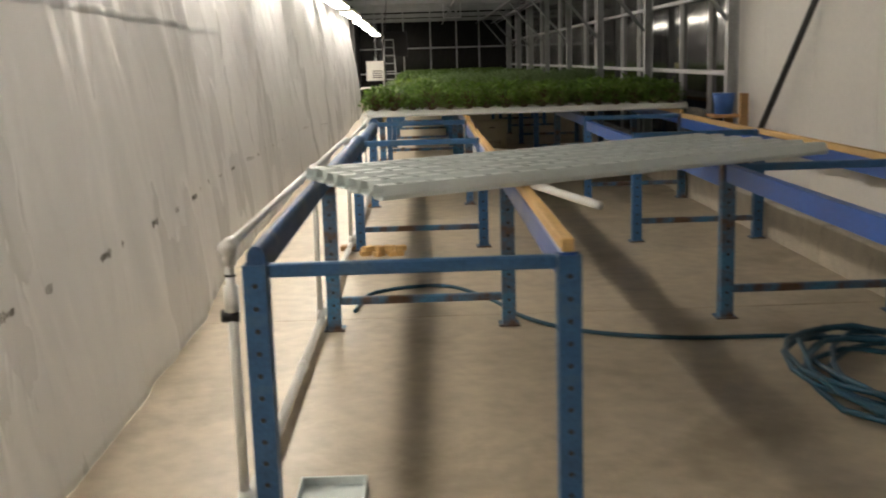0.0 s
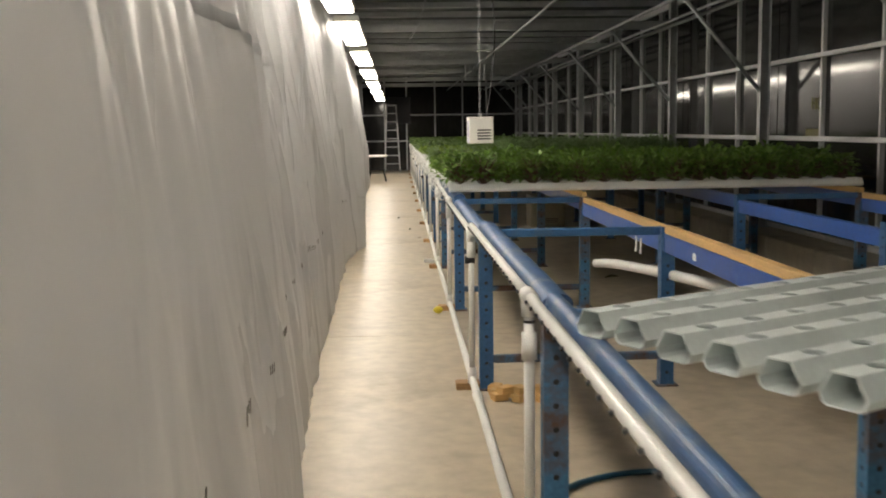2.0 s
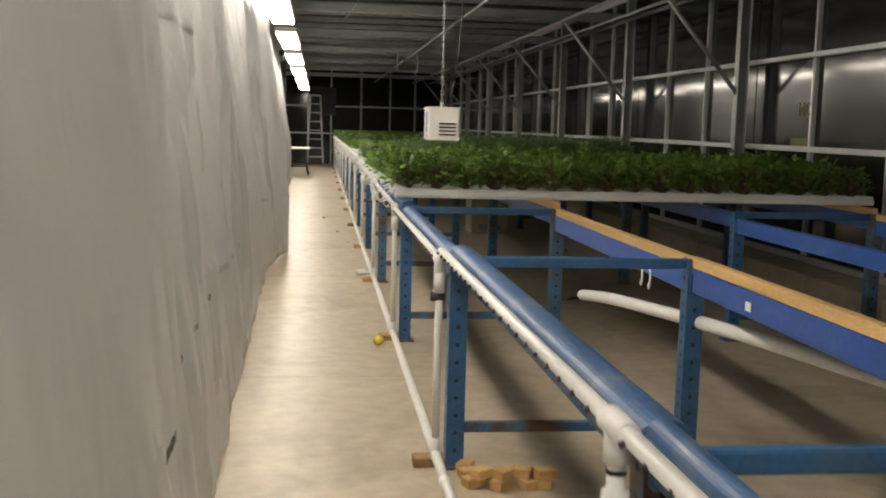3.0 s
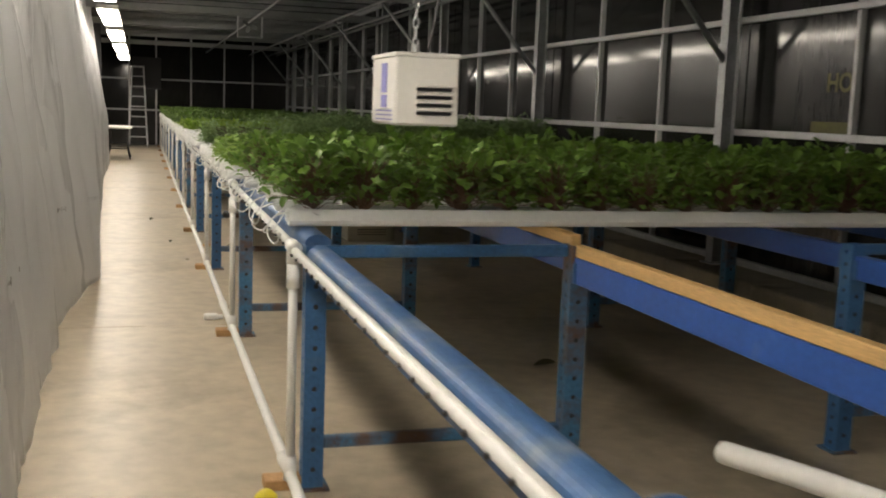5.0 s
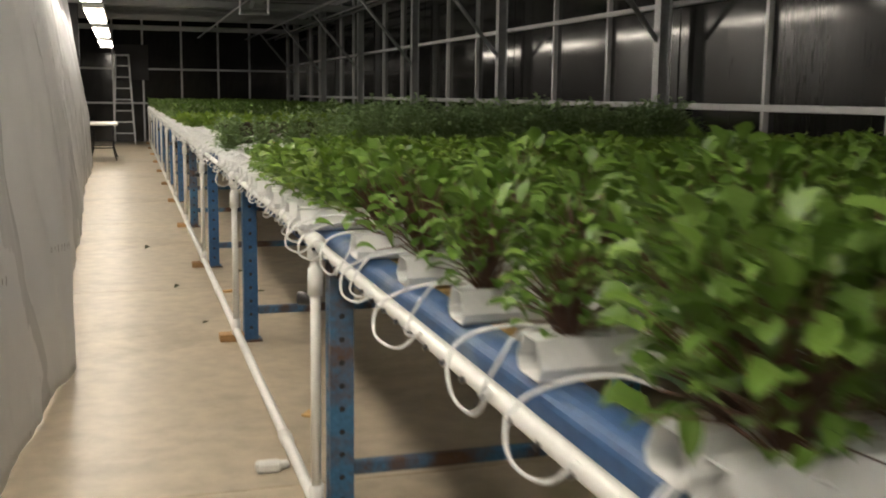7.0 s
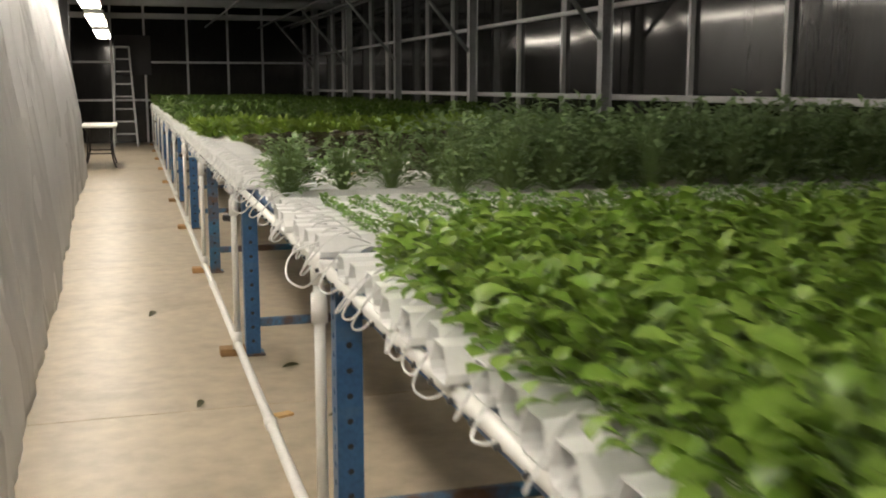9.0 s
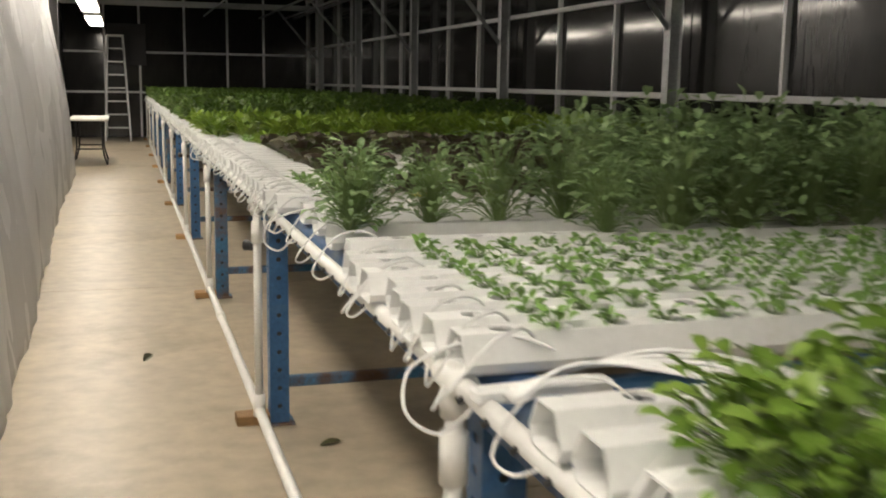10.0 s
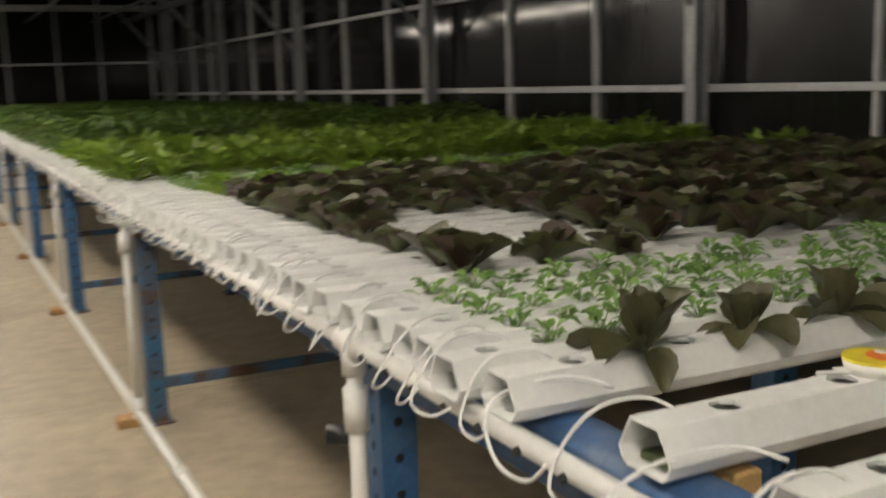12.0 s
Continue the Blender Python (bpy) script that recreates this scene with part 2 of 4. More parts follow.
# ---- mesh building ----
class Shape:
    """Points and faces of one mesh, with a material number for each face."""

    def __init__(self):
        self.v, self.f, self.m = [], [], []

    def add(self, verts, faces, m=0):
        k = len(self.v)
        self.v += [tuple(p) for p in verts]
        self.f += [tuple(i + k for i in q) for q in faces]
        self.m += [m] * len(faces)
        return self

    def box(self, cx, cy, cz, sx, sy, sz, c=0.003, m=0, turn=None):
        """A box with chamfered edges."""
        h = (sx / 2, sy / 2, sz / 2)
        c = min(c, *[a * 0.45 for a in h])
        idx, vs, fs = {}, [], []
        for a in (-1, 1):
            for b in (-1, 1):
                for d in (-1, 1):
                    s = (a, b, d)
                    for ax in range(3):
                        idx[s, ax] = len(vs)
                        vs.append(Vector([s[i] * (h[i] if i == ax else h[i] - c) for i in range(3)]))
                    fs.append([idx[s, ax] for ax in (range(3) if a * b * d > 0 else (2, 1, 0))])
        for ax in range(3):
            o1, o2 = (ax + 1) % 3, (ax + 2) % 3
            for sg in (-1, 1):
                ring = []
                for u, w in ((-1, -1), (1, -1), (1, 1), (-1, 1)):
                    s = [0, 0, 0]
                    s[ax], s[o1], s[o2] = sg, u, w
                    ring.append(idx[tuple(s), ax])
                fs.append(ring if sg > 0 else ring[::-1])
            for u in (-1, 1):
                for w in (-1, 1):
                    s1, s2 = [0, 0, 0], [0, 0, 0]
                    s1[ax], s2[ax] = -1, 1
                    s1[o1] = s2[o1] = u
                    s1[o2] = s2[o2] = w
                    q = [idx[tuple(s1), o1], idx[tuple(s2), o1], idx[tuple(s2), o2], idx[tuple(s1), o2]]
                    fs.append(q if u * w < 0 else q[::-1])
        mm = Matrix.Translation((cx, cy, cz)) @ (turn or Matrix())
        return self.add([mm @ p for p in vs], fs, m)

    def tube(self, pts, r, n=8, m=0, caps=True):
        """A round tube along a line of points; r is one radius or one for each point."""
        pts = [Vector(p) for p in pts]
        rs = r if isinstance(r, (list, tuple)) else [r] * len(pts)
        vs, fs = [], []
        up = Vector((0, 0, 1))
        d0 = (pts[1] - pts[0]).normalized()
        if abs(d0.z) > 0.9:
            up = Vector((0, 1, 0))
        side = d0.cross(up).normalized()
        for i, p in enumerate(pts):
            d = (pts[min(i + 1, len(pts) - 1)] - pts[max(i - 1, 0)]).normalized()
            side = (side - d * side.dot(d)).normalized()
            w = d.cross(side)
            for k in range(n):
                a = 2 * math.pi * k / n
                vs.append(p + (side * math.cos(a) + w * math.sin(a)) * rs[i])
        for i in range(len(pts) - 1):
            for k in range(n):
                fs.append((i * n + k, i * n + (k + 1) % n, (i + 1) * n + (k + 1) % n, (i + 1) * n + k))
        if caps:
            fs.append(tuple(range(n))[::-1])
            fs.append(tuple(range((len(pts) - 1) * n, len(pts) * n)))
        return self.add(vs, fs, m)

    def holed(self, o, u, w, length, width, pitch, radius, lip, start=None, m=0):
        """A flat strip from o along u (length) and w (width) with a row of round holes that have a lip inwards."""
        o, u, w = Vector(o), Vector(u), Vector(w)
        nrm = u.cross(w)
        count = max(1, int(length / pitch))
        gap = (length - count * pitch) / 2
        at = lambda a, b, d=0.0: o + u * a + w * b - nrm * d
        if gap > 1e-5:
            self.add([at(0, 0), at(gap, 0), at(gap, width), at(0, width)], [(0, 1, 2, 3)], m)
            self.add([at(length - gap, 0), at(length, 0), at(length, width), at(length - gap, width)], [(0, 1, 2, 3)], m)
        for i in range(count):
            a0 = gap + i * pitch
            ca, cb = a0 + pitch / 2, width / 2
            out, inn, low = [], [], []
            for k in range(8):
                ang = math.pi / 4 * k + math.pi / 8
                x, y = math.cos(ang), math.sin(ang)
                inn.append(at(ca + radius * x, cb + radius * y))
                low.append(at(ca + radius * x, cb + radius * y, lip))
            rim = [(1, 0.41), (0.41, 1), (-0.41, 1), (-1, 0.41), (-1, -0.41), (-0.41, -1), (0.41, -1), (1, -0.41)]
            out = [at(ca + x * pitch / 2, cb + y * width / 2) for x, y in rim]
            cor = [at(ca + x * pitch / 2, cb + y * width / 2) for x, y in ((1, 1), (-1, 1), (-1, -1), (1, -1))]
            vs = out + inn + low + cor
            fs = []
            for k in range(8):
                j = (k + 1) % 8
                fs.append((k, j, 8 + j, 8 + k))
                fs.append((8 + k, 8 + j, 16 + j, 16 + k))
            fs += [(0, 24, 1), (2, 25, 3), (4, 26, 5), (6, 27, 7)]
            self.add(vs, fs, m)
        return self

    def mesh(self, name, mats, smooth=False):
        me = bpy.data.meshes.new(name)
        me.from_pydata(self.v, [], self.f)
        for q in mats if isinstance(mats, (list, tuple)) else [mats]:
            me.materials.append(q)
        me.polygons.foreach_set("material_index", self.m)
        if smooth:
            me.polygons.foreach_set("use_smooth", [True] * len(self.f))
        me.update()
        return me


def part(name, shape, mats, parent, label="", smooth=False, m=None):
    ob = new(name, shape if isinstance(shape, bpy.types.Mesh) else shape.mesh(name, mats, smooth))
    ob.parent = parent
    if m is not None:
        ob.matrix_basis = m
    return tagged(ob, label)


def thing(name, label, category, m=None, group="", kind="", shape=None, mats=None, smooth=False):
    ob = new(name, None if shape is None else (shape if isinstance(shape, bpy.types.Mesh) else shape.mesh(name, mats, smooth)))
    if m is not None:
        ob.matrix_basis = m
    return tagged(ob, label, category, group, kind)


T = lambda x, y, z: Matrix.Translation((x, y, z))

# ---- plan ----
Y_BACK, Y_END = -4.5, 37.6
X_WALL = 3.36
BAY = 3.83
COLUMN_Y = [12.03 + BAY * k for k in range(-1, 8)]
POST_Y = [1.2 + 2.525 * k for k in range(15)]
X_POST = (-0.39, 0.62, 1.88, 2.88)
RAIL_Z = 0.916
MANIFOLD_Z = [(0.958, 0.942), (0.94, 0.924), (0.886, 0.88), (0.892, 0.908)]
BEAM_RISE = [0.018, 0.01, -0.035]
INNER_RISE = [0.012, -0.028, -0.035]
bay = lambda values, j, rest: values[j] if j < len(values) else rest

# ---- floor, kerb, walls, roof ----
rnd = random.Random(4)
floor = thing("floor", "worn beige concrete slab floor with saw-cut joints", "floor", kind="structure")
floor_base = Shape().box(0.5, 17.8, -0.16, 8.6, 46, 0.3, 0.001)
part("slab_bed", floor_base, WALL_DARK, floor)
slab_y = [-5.0] + [0.13 + 3.83 * k for k in range(0, 11)] + [40.8]
for a, b in zip(slab_y, slab_y[1:]):
    s = Shape().box(0.55, 0, -0.01, 8.4, b - a - 0.006, 0.02, 0.003)
    part("slab", s, CONCRETE, floor, m=T(0, (a + b) / 2, 0))

kerb = thing("kerb", "low beige concrete block kerb under the side wall", "kerb", kind="structure")
k_me = Shape().box(0, 0, 0.15, 0.4, 1.195, 0.3, 0.012).mesh("block", KERB)
y = Y_BACK + 0.6
while y < Y_END:
    part("block", k_me, KERB, kerb, m=T(3.15 + rnd.uniform(-0.004, 0.004), y, 0))
    y += 1.2

wall_side = thing("wall_east", "glossy twin-wall panels coloured near-black for the night behind, in aluminium bars", "wall", kind="structure")
wall_z = (0.3, 1.3, 2.13, 3.3)
bars = sorted([c + BAY * k / 3 for c in COLUMN_Y for k in range(3)])
panel_edges = [8.6] + [b for b in bars if b > 8.9]
for a, b in zip(panel_edges, panel_edges[1:]):
    for z0, z1 in zip(wall_z, wall_z[1:]):
        s = Shape().box(0, 0, 0, 0.016, b - a - 0.02, z1 - z0 - 0.02, 0.002)
        part("panel", s, PANEL, wall_side, m=T(X_WALL + 0.03, (a + b) / 2, (z0 + z1) / 2))
bar_me = Shape().box(0, 0, 1.85, 0.05, 0.035, 3.0, 0.004).mesh("glazing_bar", ALU)
for b in bars:
    if b > 8.9 and all(abs(b - c) > 0.2 for c in COLUMN_Y):
        part("glazing_bar", bar_me, ALU, wall_side, m=T(X_WALL, b, 0))
for z, hgt in ((0.33, 0.05), (1.3, 0.05), (2.13, 0.045), (3.28, 0.08)):
    s = Shape().box(0, 0, 0, 0.05, Y_END - 8.6, hgt, 0.005)
    part("girt", s, ALU, wall_side, m=T(X_WALL - 0.012, (Y_END + 8.6) / 2, z))

wall_white = thing("wall_white", "plain white sheet wall beside the near benches", "wall", kind="structure")
y = Y_BACK
while y < 8.55:
    w = min(1.2, 8.6 - y)
    part("sheet", Shape().box(0, 0, 1.85, 0.04, w - 0.004, 3.1, 0.003), WALL_WHITE, wall_white, m=T(3.34, y + w / 2, 0))
    y += 1.2

wall_back = thing("wall_south", "plain pale wall behind the start of the walk", "wall", kind="structure", shape=Shape().box(0.5, Y_BACK - 0.05, 1.7, 8.4, 0.1, 3.4, 0.003), mats=WALL_WHITE)
# unseen wall, added pale so that it bounces lamp light onto the curtain
wall_west = thing("wall_west", "unseen pale wall added beyond the curtain to bounce light", "wall", kind="structure", shape=Shape().box(-3.5, 11.6, 1.7, 0.1, 32.2, 3.4, 0.003), mats=WALL_WHITE)
wall_west_end = thing("wall_west_end", "dark wall past the end of the plastic curtain", "wall", kind="structure", shape=Shape().box(-2.3, 33.9, 1.7, 0.1, 12.2, 3.4, 0.003), mats=WALL_DARK)
# added partition: keeps the lamps behind the curtain from lighting the far end
wall_return = thing("wall_return", "dark partition added at the curtain end to stop lamp light", "wall", kind="structure", shape=Shape().box(-2.62, 27.75, 1.7, 1.66, 0.1, 3.4, 0.003), mats=WALL_DARK)
ceiling = thing("ceiling", "dark roof film over the steel trusses", "ceiling", kind="structure", shape=Shape().box(0, 17.75, 3.44, 7.2, 44.6, 0.06, 0.003), mats=ROOF)

gable = thing("wall_north", "glazed gable wall coloured near-black for the night behind, with pale glazing bars", "wall", kind="structure")
gx = [-3.45, -2.3, -1.35, -0.57, 0.45, 1.44, 2.3, 3.35]
for a, b in zip(gx, gx[1:]):
    for z0, z1 in ((0.0, 1.06), (1.06, 1.98), (1.98, 3.4)):
        part("panel", Shape().box(0, 0, 0, b - a - 0.03, 0.016, z1 - z0 - 0.03, 0.002), PANEL, gable, m=T((a + b) / 2, Y_END, (z0 + z1) / 2))
for a in gx[1:-1]:
    part("glazing_bar", Shape().box(0, 0, 1.7, 0.05, 0.05, 3.4, 0.004), ALU, gable, m=T(a, Y_END - 0.02, 0))
for z in (1.06, 1.98):
    part("girt", Shape().box(0, 0, 0, 6.8, 0.04, 0.05, 0.004), ALU, gable, m=T(-0.05, Y_END - 0.045, z))

# columns with knee braces, tie beams and roof bars
col_shape = Shape().box(0, 0, 1.65, 0.1, 0.05, 3.3, 0.006)
col_shape.box(-0.05, 0, 1.65, 0.012, 0.1, 3.3, 0.003)
col_shape.box(0.05, 0, 1.65, 0.012, 0.1, 3.3, 0.003)
col_me = col_shape.mesh("post", STEEL)
foot_me = Shape().box(0, 0, 0.306, 0.16, 0.16, 0.012, 0.002).mesh("base_plate", STEEL)
brace_me = Shape().tube([(-0.04, 0, 1.82), (-0.93, 0, 2.87)], 0.024, 8).mesh("knee_brace", STEEL, True)
tie_me = Shape().box(-3.3, 0, 2.93, 6.5, 0.07, 0.12, 0.006).mesh("tie_beam", STEEL_DARK)
for c in COLUMN_Y:
    p = thing("steel_column", "galvanised steel column with a knee brace to its tie beam", "column", T(3.22, c, 0), group="side wall columns")
    part("post", col_me, STEEL, p)
    part("base_plate", foot_me, STEEL, p)
    part("knee_brace", brace_me, STEEL, p)
    part("tie_beam", tie_me, STEEL_DARK, p)
purlin_me = Shape().box(0, 0, 0, 6.9, 0.05, 0.09, 0.005).mesh("roof_bar", STEEL_DARK)
for k in range(-1, 30):
    yy = 7.86 + 1.2767 * (k - 1)
    if yy < Y_END - 0.3:
        thing("roof_bar", "grey steel purlin under the dark roof", "purlin", T(-0.1, yy, 3.36), group="roof bars", shape=purlin_me)
for xx, zz, r in ((3.02, 2.86, 0.03), (2.78, 2.84, 0.022), (2.2, 2.84, 0.022), (0.9, 2.845, 0.018)):
    thing("roof_pipe", "long galvanised pipe hung below the tie beams", "pipe", T(xx, 0, zz), shape=Shape().tube([(0, Y_BACK, 0), (0, Y_END - 0.1, 0)], r, 8), mats=STEEL, smooth=True, group="pipes under the roof")

# ---- plastic curtain ----
base_y = [-5, 2, 4, 6, 8.7, 10.5, 12, 13.3, 14.2, 15.3, 18, 23, 28]
base_x = [-1.16, -1.16, -1.22, -1.36, -1.4, -1.44, -1.46, -1.31, -1.38, -1.42, -1.48, -1.62, -1.66]


def curtain_x(y, z):
    x = np.interp(y, base_y, base_x)
    lean = -0.36 * (z / 3.2) ** 1.3
    n1 = noise.noise((y * 0.9, z * 0.25, 3.1)) * 0.1
    n2 = noise.noise((y * 3.1 + z * 0.5, z * 0.45, 7.7)) * 0.045
    n3 = noise.noise((y * 9.0 + z * 3.0, z * 1.3, 1.7)) * 0.02
    n3 += (abs(noise.noise((y * 4.2 + z * 1.6, z * 0.6, 5.3))) - 0.2) * 0.05 + noise.noise((y * 2.2, z * 2.4, 8.1)) * 0.02
    hang = min(1.0, 0.25 + z / 1.4)
    fold = 1 + 1.3 * min(1, max(0, (y - 6.2) / 1.5))
    return x + lean + (n1 + n2 * fold) * hang + n3 * (1 if z > 0.15 else 0.6) * (0.45 if y < 5 else 0.8)


curtain = thing("plastic_curtain", "translucent grey polythene curtain with folds hanging to the floor", "curtain")
cs = Shape()
ny, nz = 1100, 64
ys = np.linspace(-4.4, 27.6, ny)
zs = [0.005 + 3.267 * (k / (nz - 1)) for k in range(nz)]
cs.add([(curtain_x(yy, z), yy, z + (0.03 * max(0, noise.noise((yy * 1.3, 0, 9))) if z < 0.1 else 0)) for yy in ys for z in zs],
       [(i * nz + k, i * nz + k + 1, (i + 1) * nz + k + 1, (i + 1) * nz + k) for i in range(ny - 1) for k in range(nz - 1)])
sheet = part("sheet", cs, SHEET, curtain, smooth=True)
sol = sheet.modifiers.new("thickness", "SOLIDIFY")
sol.thickness = 0.002
part("hanging_rail", Shape().tube([(-1.66, -4.4, 3.29), (-2.02, 27.6, 3.29)], 0.02, 8), STEEL, curtain, smooth=True)

# ---- lamps over the aisle ----
LAMP_BODY = Shape().box(0, 0, 0.045, 0.29, 2.98, 0.07, 0.01).mesh("housing", CASING)
LAMP_GLASS = Shape().box(0, 0, -0.005, 0.26, 2.9, 0.025, 0.008).mesh("diffuser", GLOW)


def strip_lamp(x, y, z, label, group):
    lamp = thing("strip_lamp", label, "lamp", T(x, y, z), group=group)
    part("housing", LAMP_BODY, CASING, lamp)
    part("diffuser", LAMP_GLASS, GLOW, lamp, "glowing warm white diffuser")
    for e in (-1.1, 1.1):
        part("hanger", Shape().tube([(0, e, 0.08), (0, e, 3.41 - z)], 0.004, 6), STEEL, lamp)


for k in range(10):
    y = 13.9 + BAY * (k - 4)
    strip_lamp(-1.43, y, 2.68 - 0.012 * max(0, y - 12), "white batten lamp shining over the aisle", "strip lamps over the aisle")
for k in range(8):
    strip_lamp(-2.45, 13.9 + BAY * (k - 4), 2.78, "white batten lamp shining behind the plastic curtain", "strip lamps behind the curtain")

# ---- rack frames, beams, timber ----
def upright_shape():
    w, h = 0.076, 0.885
    s = Shape()
    s.holed((-w / 2, -w / 2, 0.01), (0, 0, 1), (0, 1, 0), h, w, 0.055, 0.0105, 0.003)
    s.holed((w / 2, -w / 2, 0.01), (0, 0, 1), (-1, 0, 0), h, w, 0.075, 0.01, 0.003)
    a = w / 2
    z0, z1 = 0.01, 0.01 + h
    s.add([(a, -a, z0), (a, a, z0), (a, a, z1), (a, -a, z1)], [(0, 1, 2, 3)])
    s.add([(a, a, z0), (-a, a, z0), (-a, a, z1), (a, a, z1)], [(0, 1, 2, 3)])
    b = a - 0.004
    # black core in the hollow post: stands for the shade behind the holes
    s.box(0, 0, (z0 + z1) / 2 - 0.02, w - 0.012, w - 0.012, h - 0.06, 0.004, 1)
    s.add([(-b, -b, z1), (b, -b, z1), (b, b, z1), (-b, b, z1), (-a, -a, z1), (a, -a, z1), (a, a, z1), (-a, a, z1)],
          [(0, 1, 5, 4), (1, 2, 6, 5), (2, 3, 7, 6), (3, 0, 4, 7)])
    # black face below the open top, in place of the shade inside
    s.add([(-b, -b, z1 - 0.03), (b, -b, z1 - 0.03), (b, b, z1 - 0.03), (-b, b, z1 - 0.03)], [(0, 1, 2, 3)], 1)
    return s


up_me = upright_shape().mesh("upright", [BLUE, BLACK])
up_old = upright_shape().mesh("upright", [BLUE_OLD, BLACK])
plate_me = Shape().box(0, 0, 0.005, 0.12, 0.12, 0.01, 0.002).mesh("foot_plate", BLUE_OLD)
brace_hi = lambda w: Shape().box(w / 2, 0, 0, w - 0.08, 0.035, 0.045, 0.006)
for j, y in enumerate(POST_Y):
    for pair in ((0, 1), (2, 3)):
        x0, x1 = X_POST[pair[0]], X_POST[pair[1]]
        old = j % 3 == 1
        fr = thing("rack_frame", "worn rusty blue steel rack end frame" if old else "blue painted steel rack end frame with punched holes", "rack frame", T(x0, y, 0), group="rack end frames")
        for x in (0, x1 - x0):
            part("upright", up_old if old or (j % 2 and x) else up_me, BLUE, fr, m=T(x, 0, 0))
            part("foot_plate", plate_me, BLUE_OLD, fr, m=T(x, 0, 0))
        part("brace", brace_hi(x1 - x0), BLUE, fr, m=T(0, 0, 0.872))
        if j:
            part("brace", brace_hi(x1 - x0), BLUE_OLD, fr, m=T(0, 0, 0.17))

for i, x in enumerate(X_POST):
    for j, (a, b) in enumerate(zip(POST_Y, POST_Y[1:])):
        L = b - a - 0.012
        bm_ = Shape()
        if i == 0:
            # rounded top along the aisle
            hw = 0.028 if j == 0 else 0.047
            prof = [(-hw, -0.085), (hw, -0.085), (hw, -0.02)] + [(hw * math.cos(t), -0.02 + 0.03 * math.sin(t)) for t in np.linspace(0.1, math.pi - 0.1, 13)] + [(-hw, -0.02)]
        else:
            prof = [(-0.022, -0.1), (0.022, -0.1), (0.025, -0.097), (0.025, -0.003), (0.022, 0), (-0.022, 0), (-0.025, -0.003), (-0.025, -0.097)]
        n = len(prof)
        bm_.add([(u, -L / 2, w) for u, w in prof] + [(u, L / 2, w) for u, w in prof], [(k, (k + 1) % n, n + (k + 1) % n, n + k) for k in range(n)] + [tuple(range(n))[::-1], tuple(range(n, 2 * n))])
        xs = x
        dark = i == 0 and j == 0
        bt = thing("bench_beam", "scuffed dark blue bench beam at the start of the bench" if dark else ("rounded blue steel bench beam with scuffs" if i == 0 else "blue steel box beam between rack frames"), "beam", T(xs + (0.012 if i == 0 and j else 0), (a + b) / 2, 0.922 + bay(BEAM_RISE, j, 0.0) if i == 0 else 0.885 + bay(INNER_RISE, j, 0.0)), group="bench beams")
        part("beam", bm_, BLUE_GREY if i == 0 else BLUE_BEAM, bt)
        for e in (-1, 1):
            part("connector", Shape().box(0.0, e * (L / 2 - 0.03), -0.06, 0.062, 0.045, 0.08, 0.003), BLUE, bt)
        if i in (1, 3):
            thing("timber_strip", "long yellow softwood strip lying on a blue beam", "timber", T(xs, (a + b) / 2, 0.886 + bay(INNER_RISE, j, 0.0) + 0.0225), group="timber strips on beams", shape=Shape().box(0, 0, 0, 0.042, L - 0.01, 0.045, 0.003), mats=WOOD)

# ---- water pipes along the aisle ----
XP = -0.47
floor_pipe = thing("supply_pipe", "white plastic supply pipe along the floor on wooden blocks", "pipe")
ya, yb = POST_Y[0], POST_Y[-1]
part("pipe", Shape().tube([(XP, ya, 0.062), (XP, yb, 0.062)], 0.021, 12), PVC, floor_pipe, smooth=True)
y = ya + 1.6
while y < yb:
    part("coupling", Shape().tube([(XP, y - 0.04, 0.062), (XP, y + 0.04, 0.062)], 0.026, 12), PVC, floor_pipe, smooth=True)
    y += 3.05
blk = Shape().box(0, 0, 0.02, 0.2, 0.09, 0.04, 0.004).mesh("wooden_block", WOOD_RAW)
BARB = Shape().tube([(-0.014, 0, -0.004), (-0.024, 0, -0.008)], 0.006, 6).mesh("barb", BLACK)
tee = Shape().tube([(0, 0, 0.745), (0, 0, 0.83)], 0.024, 12)
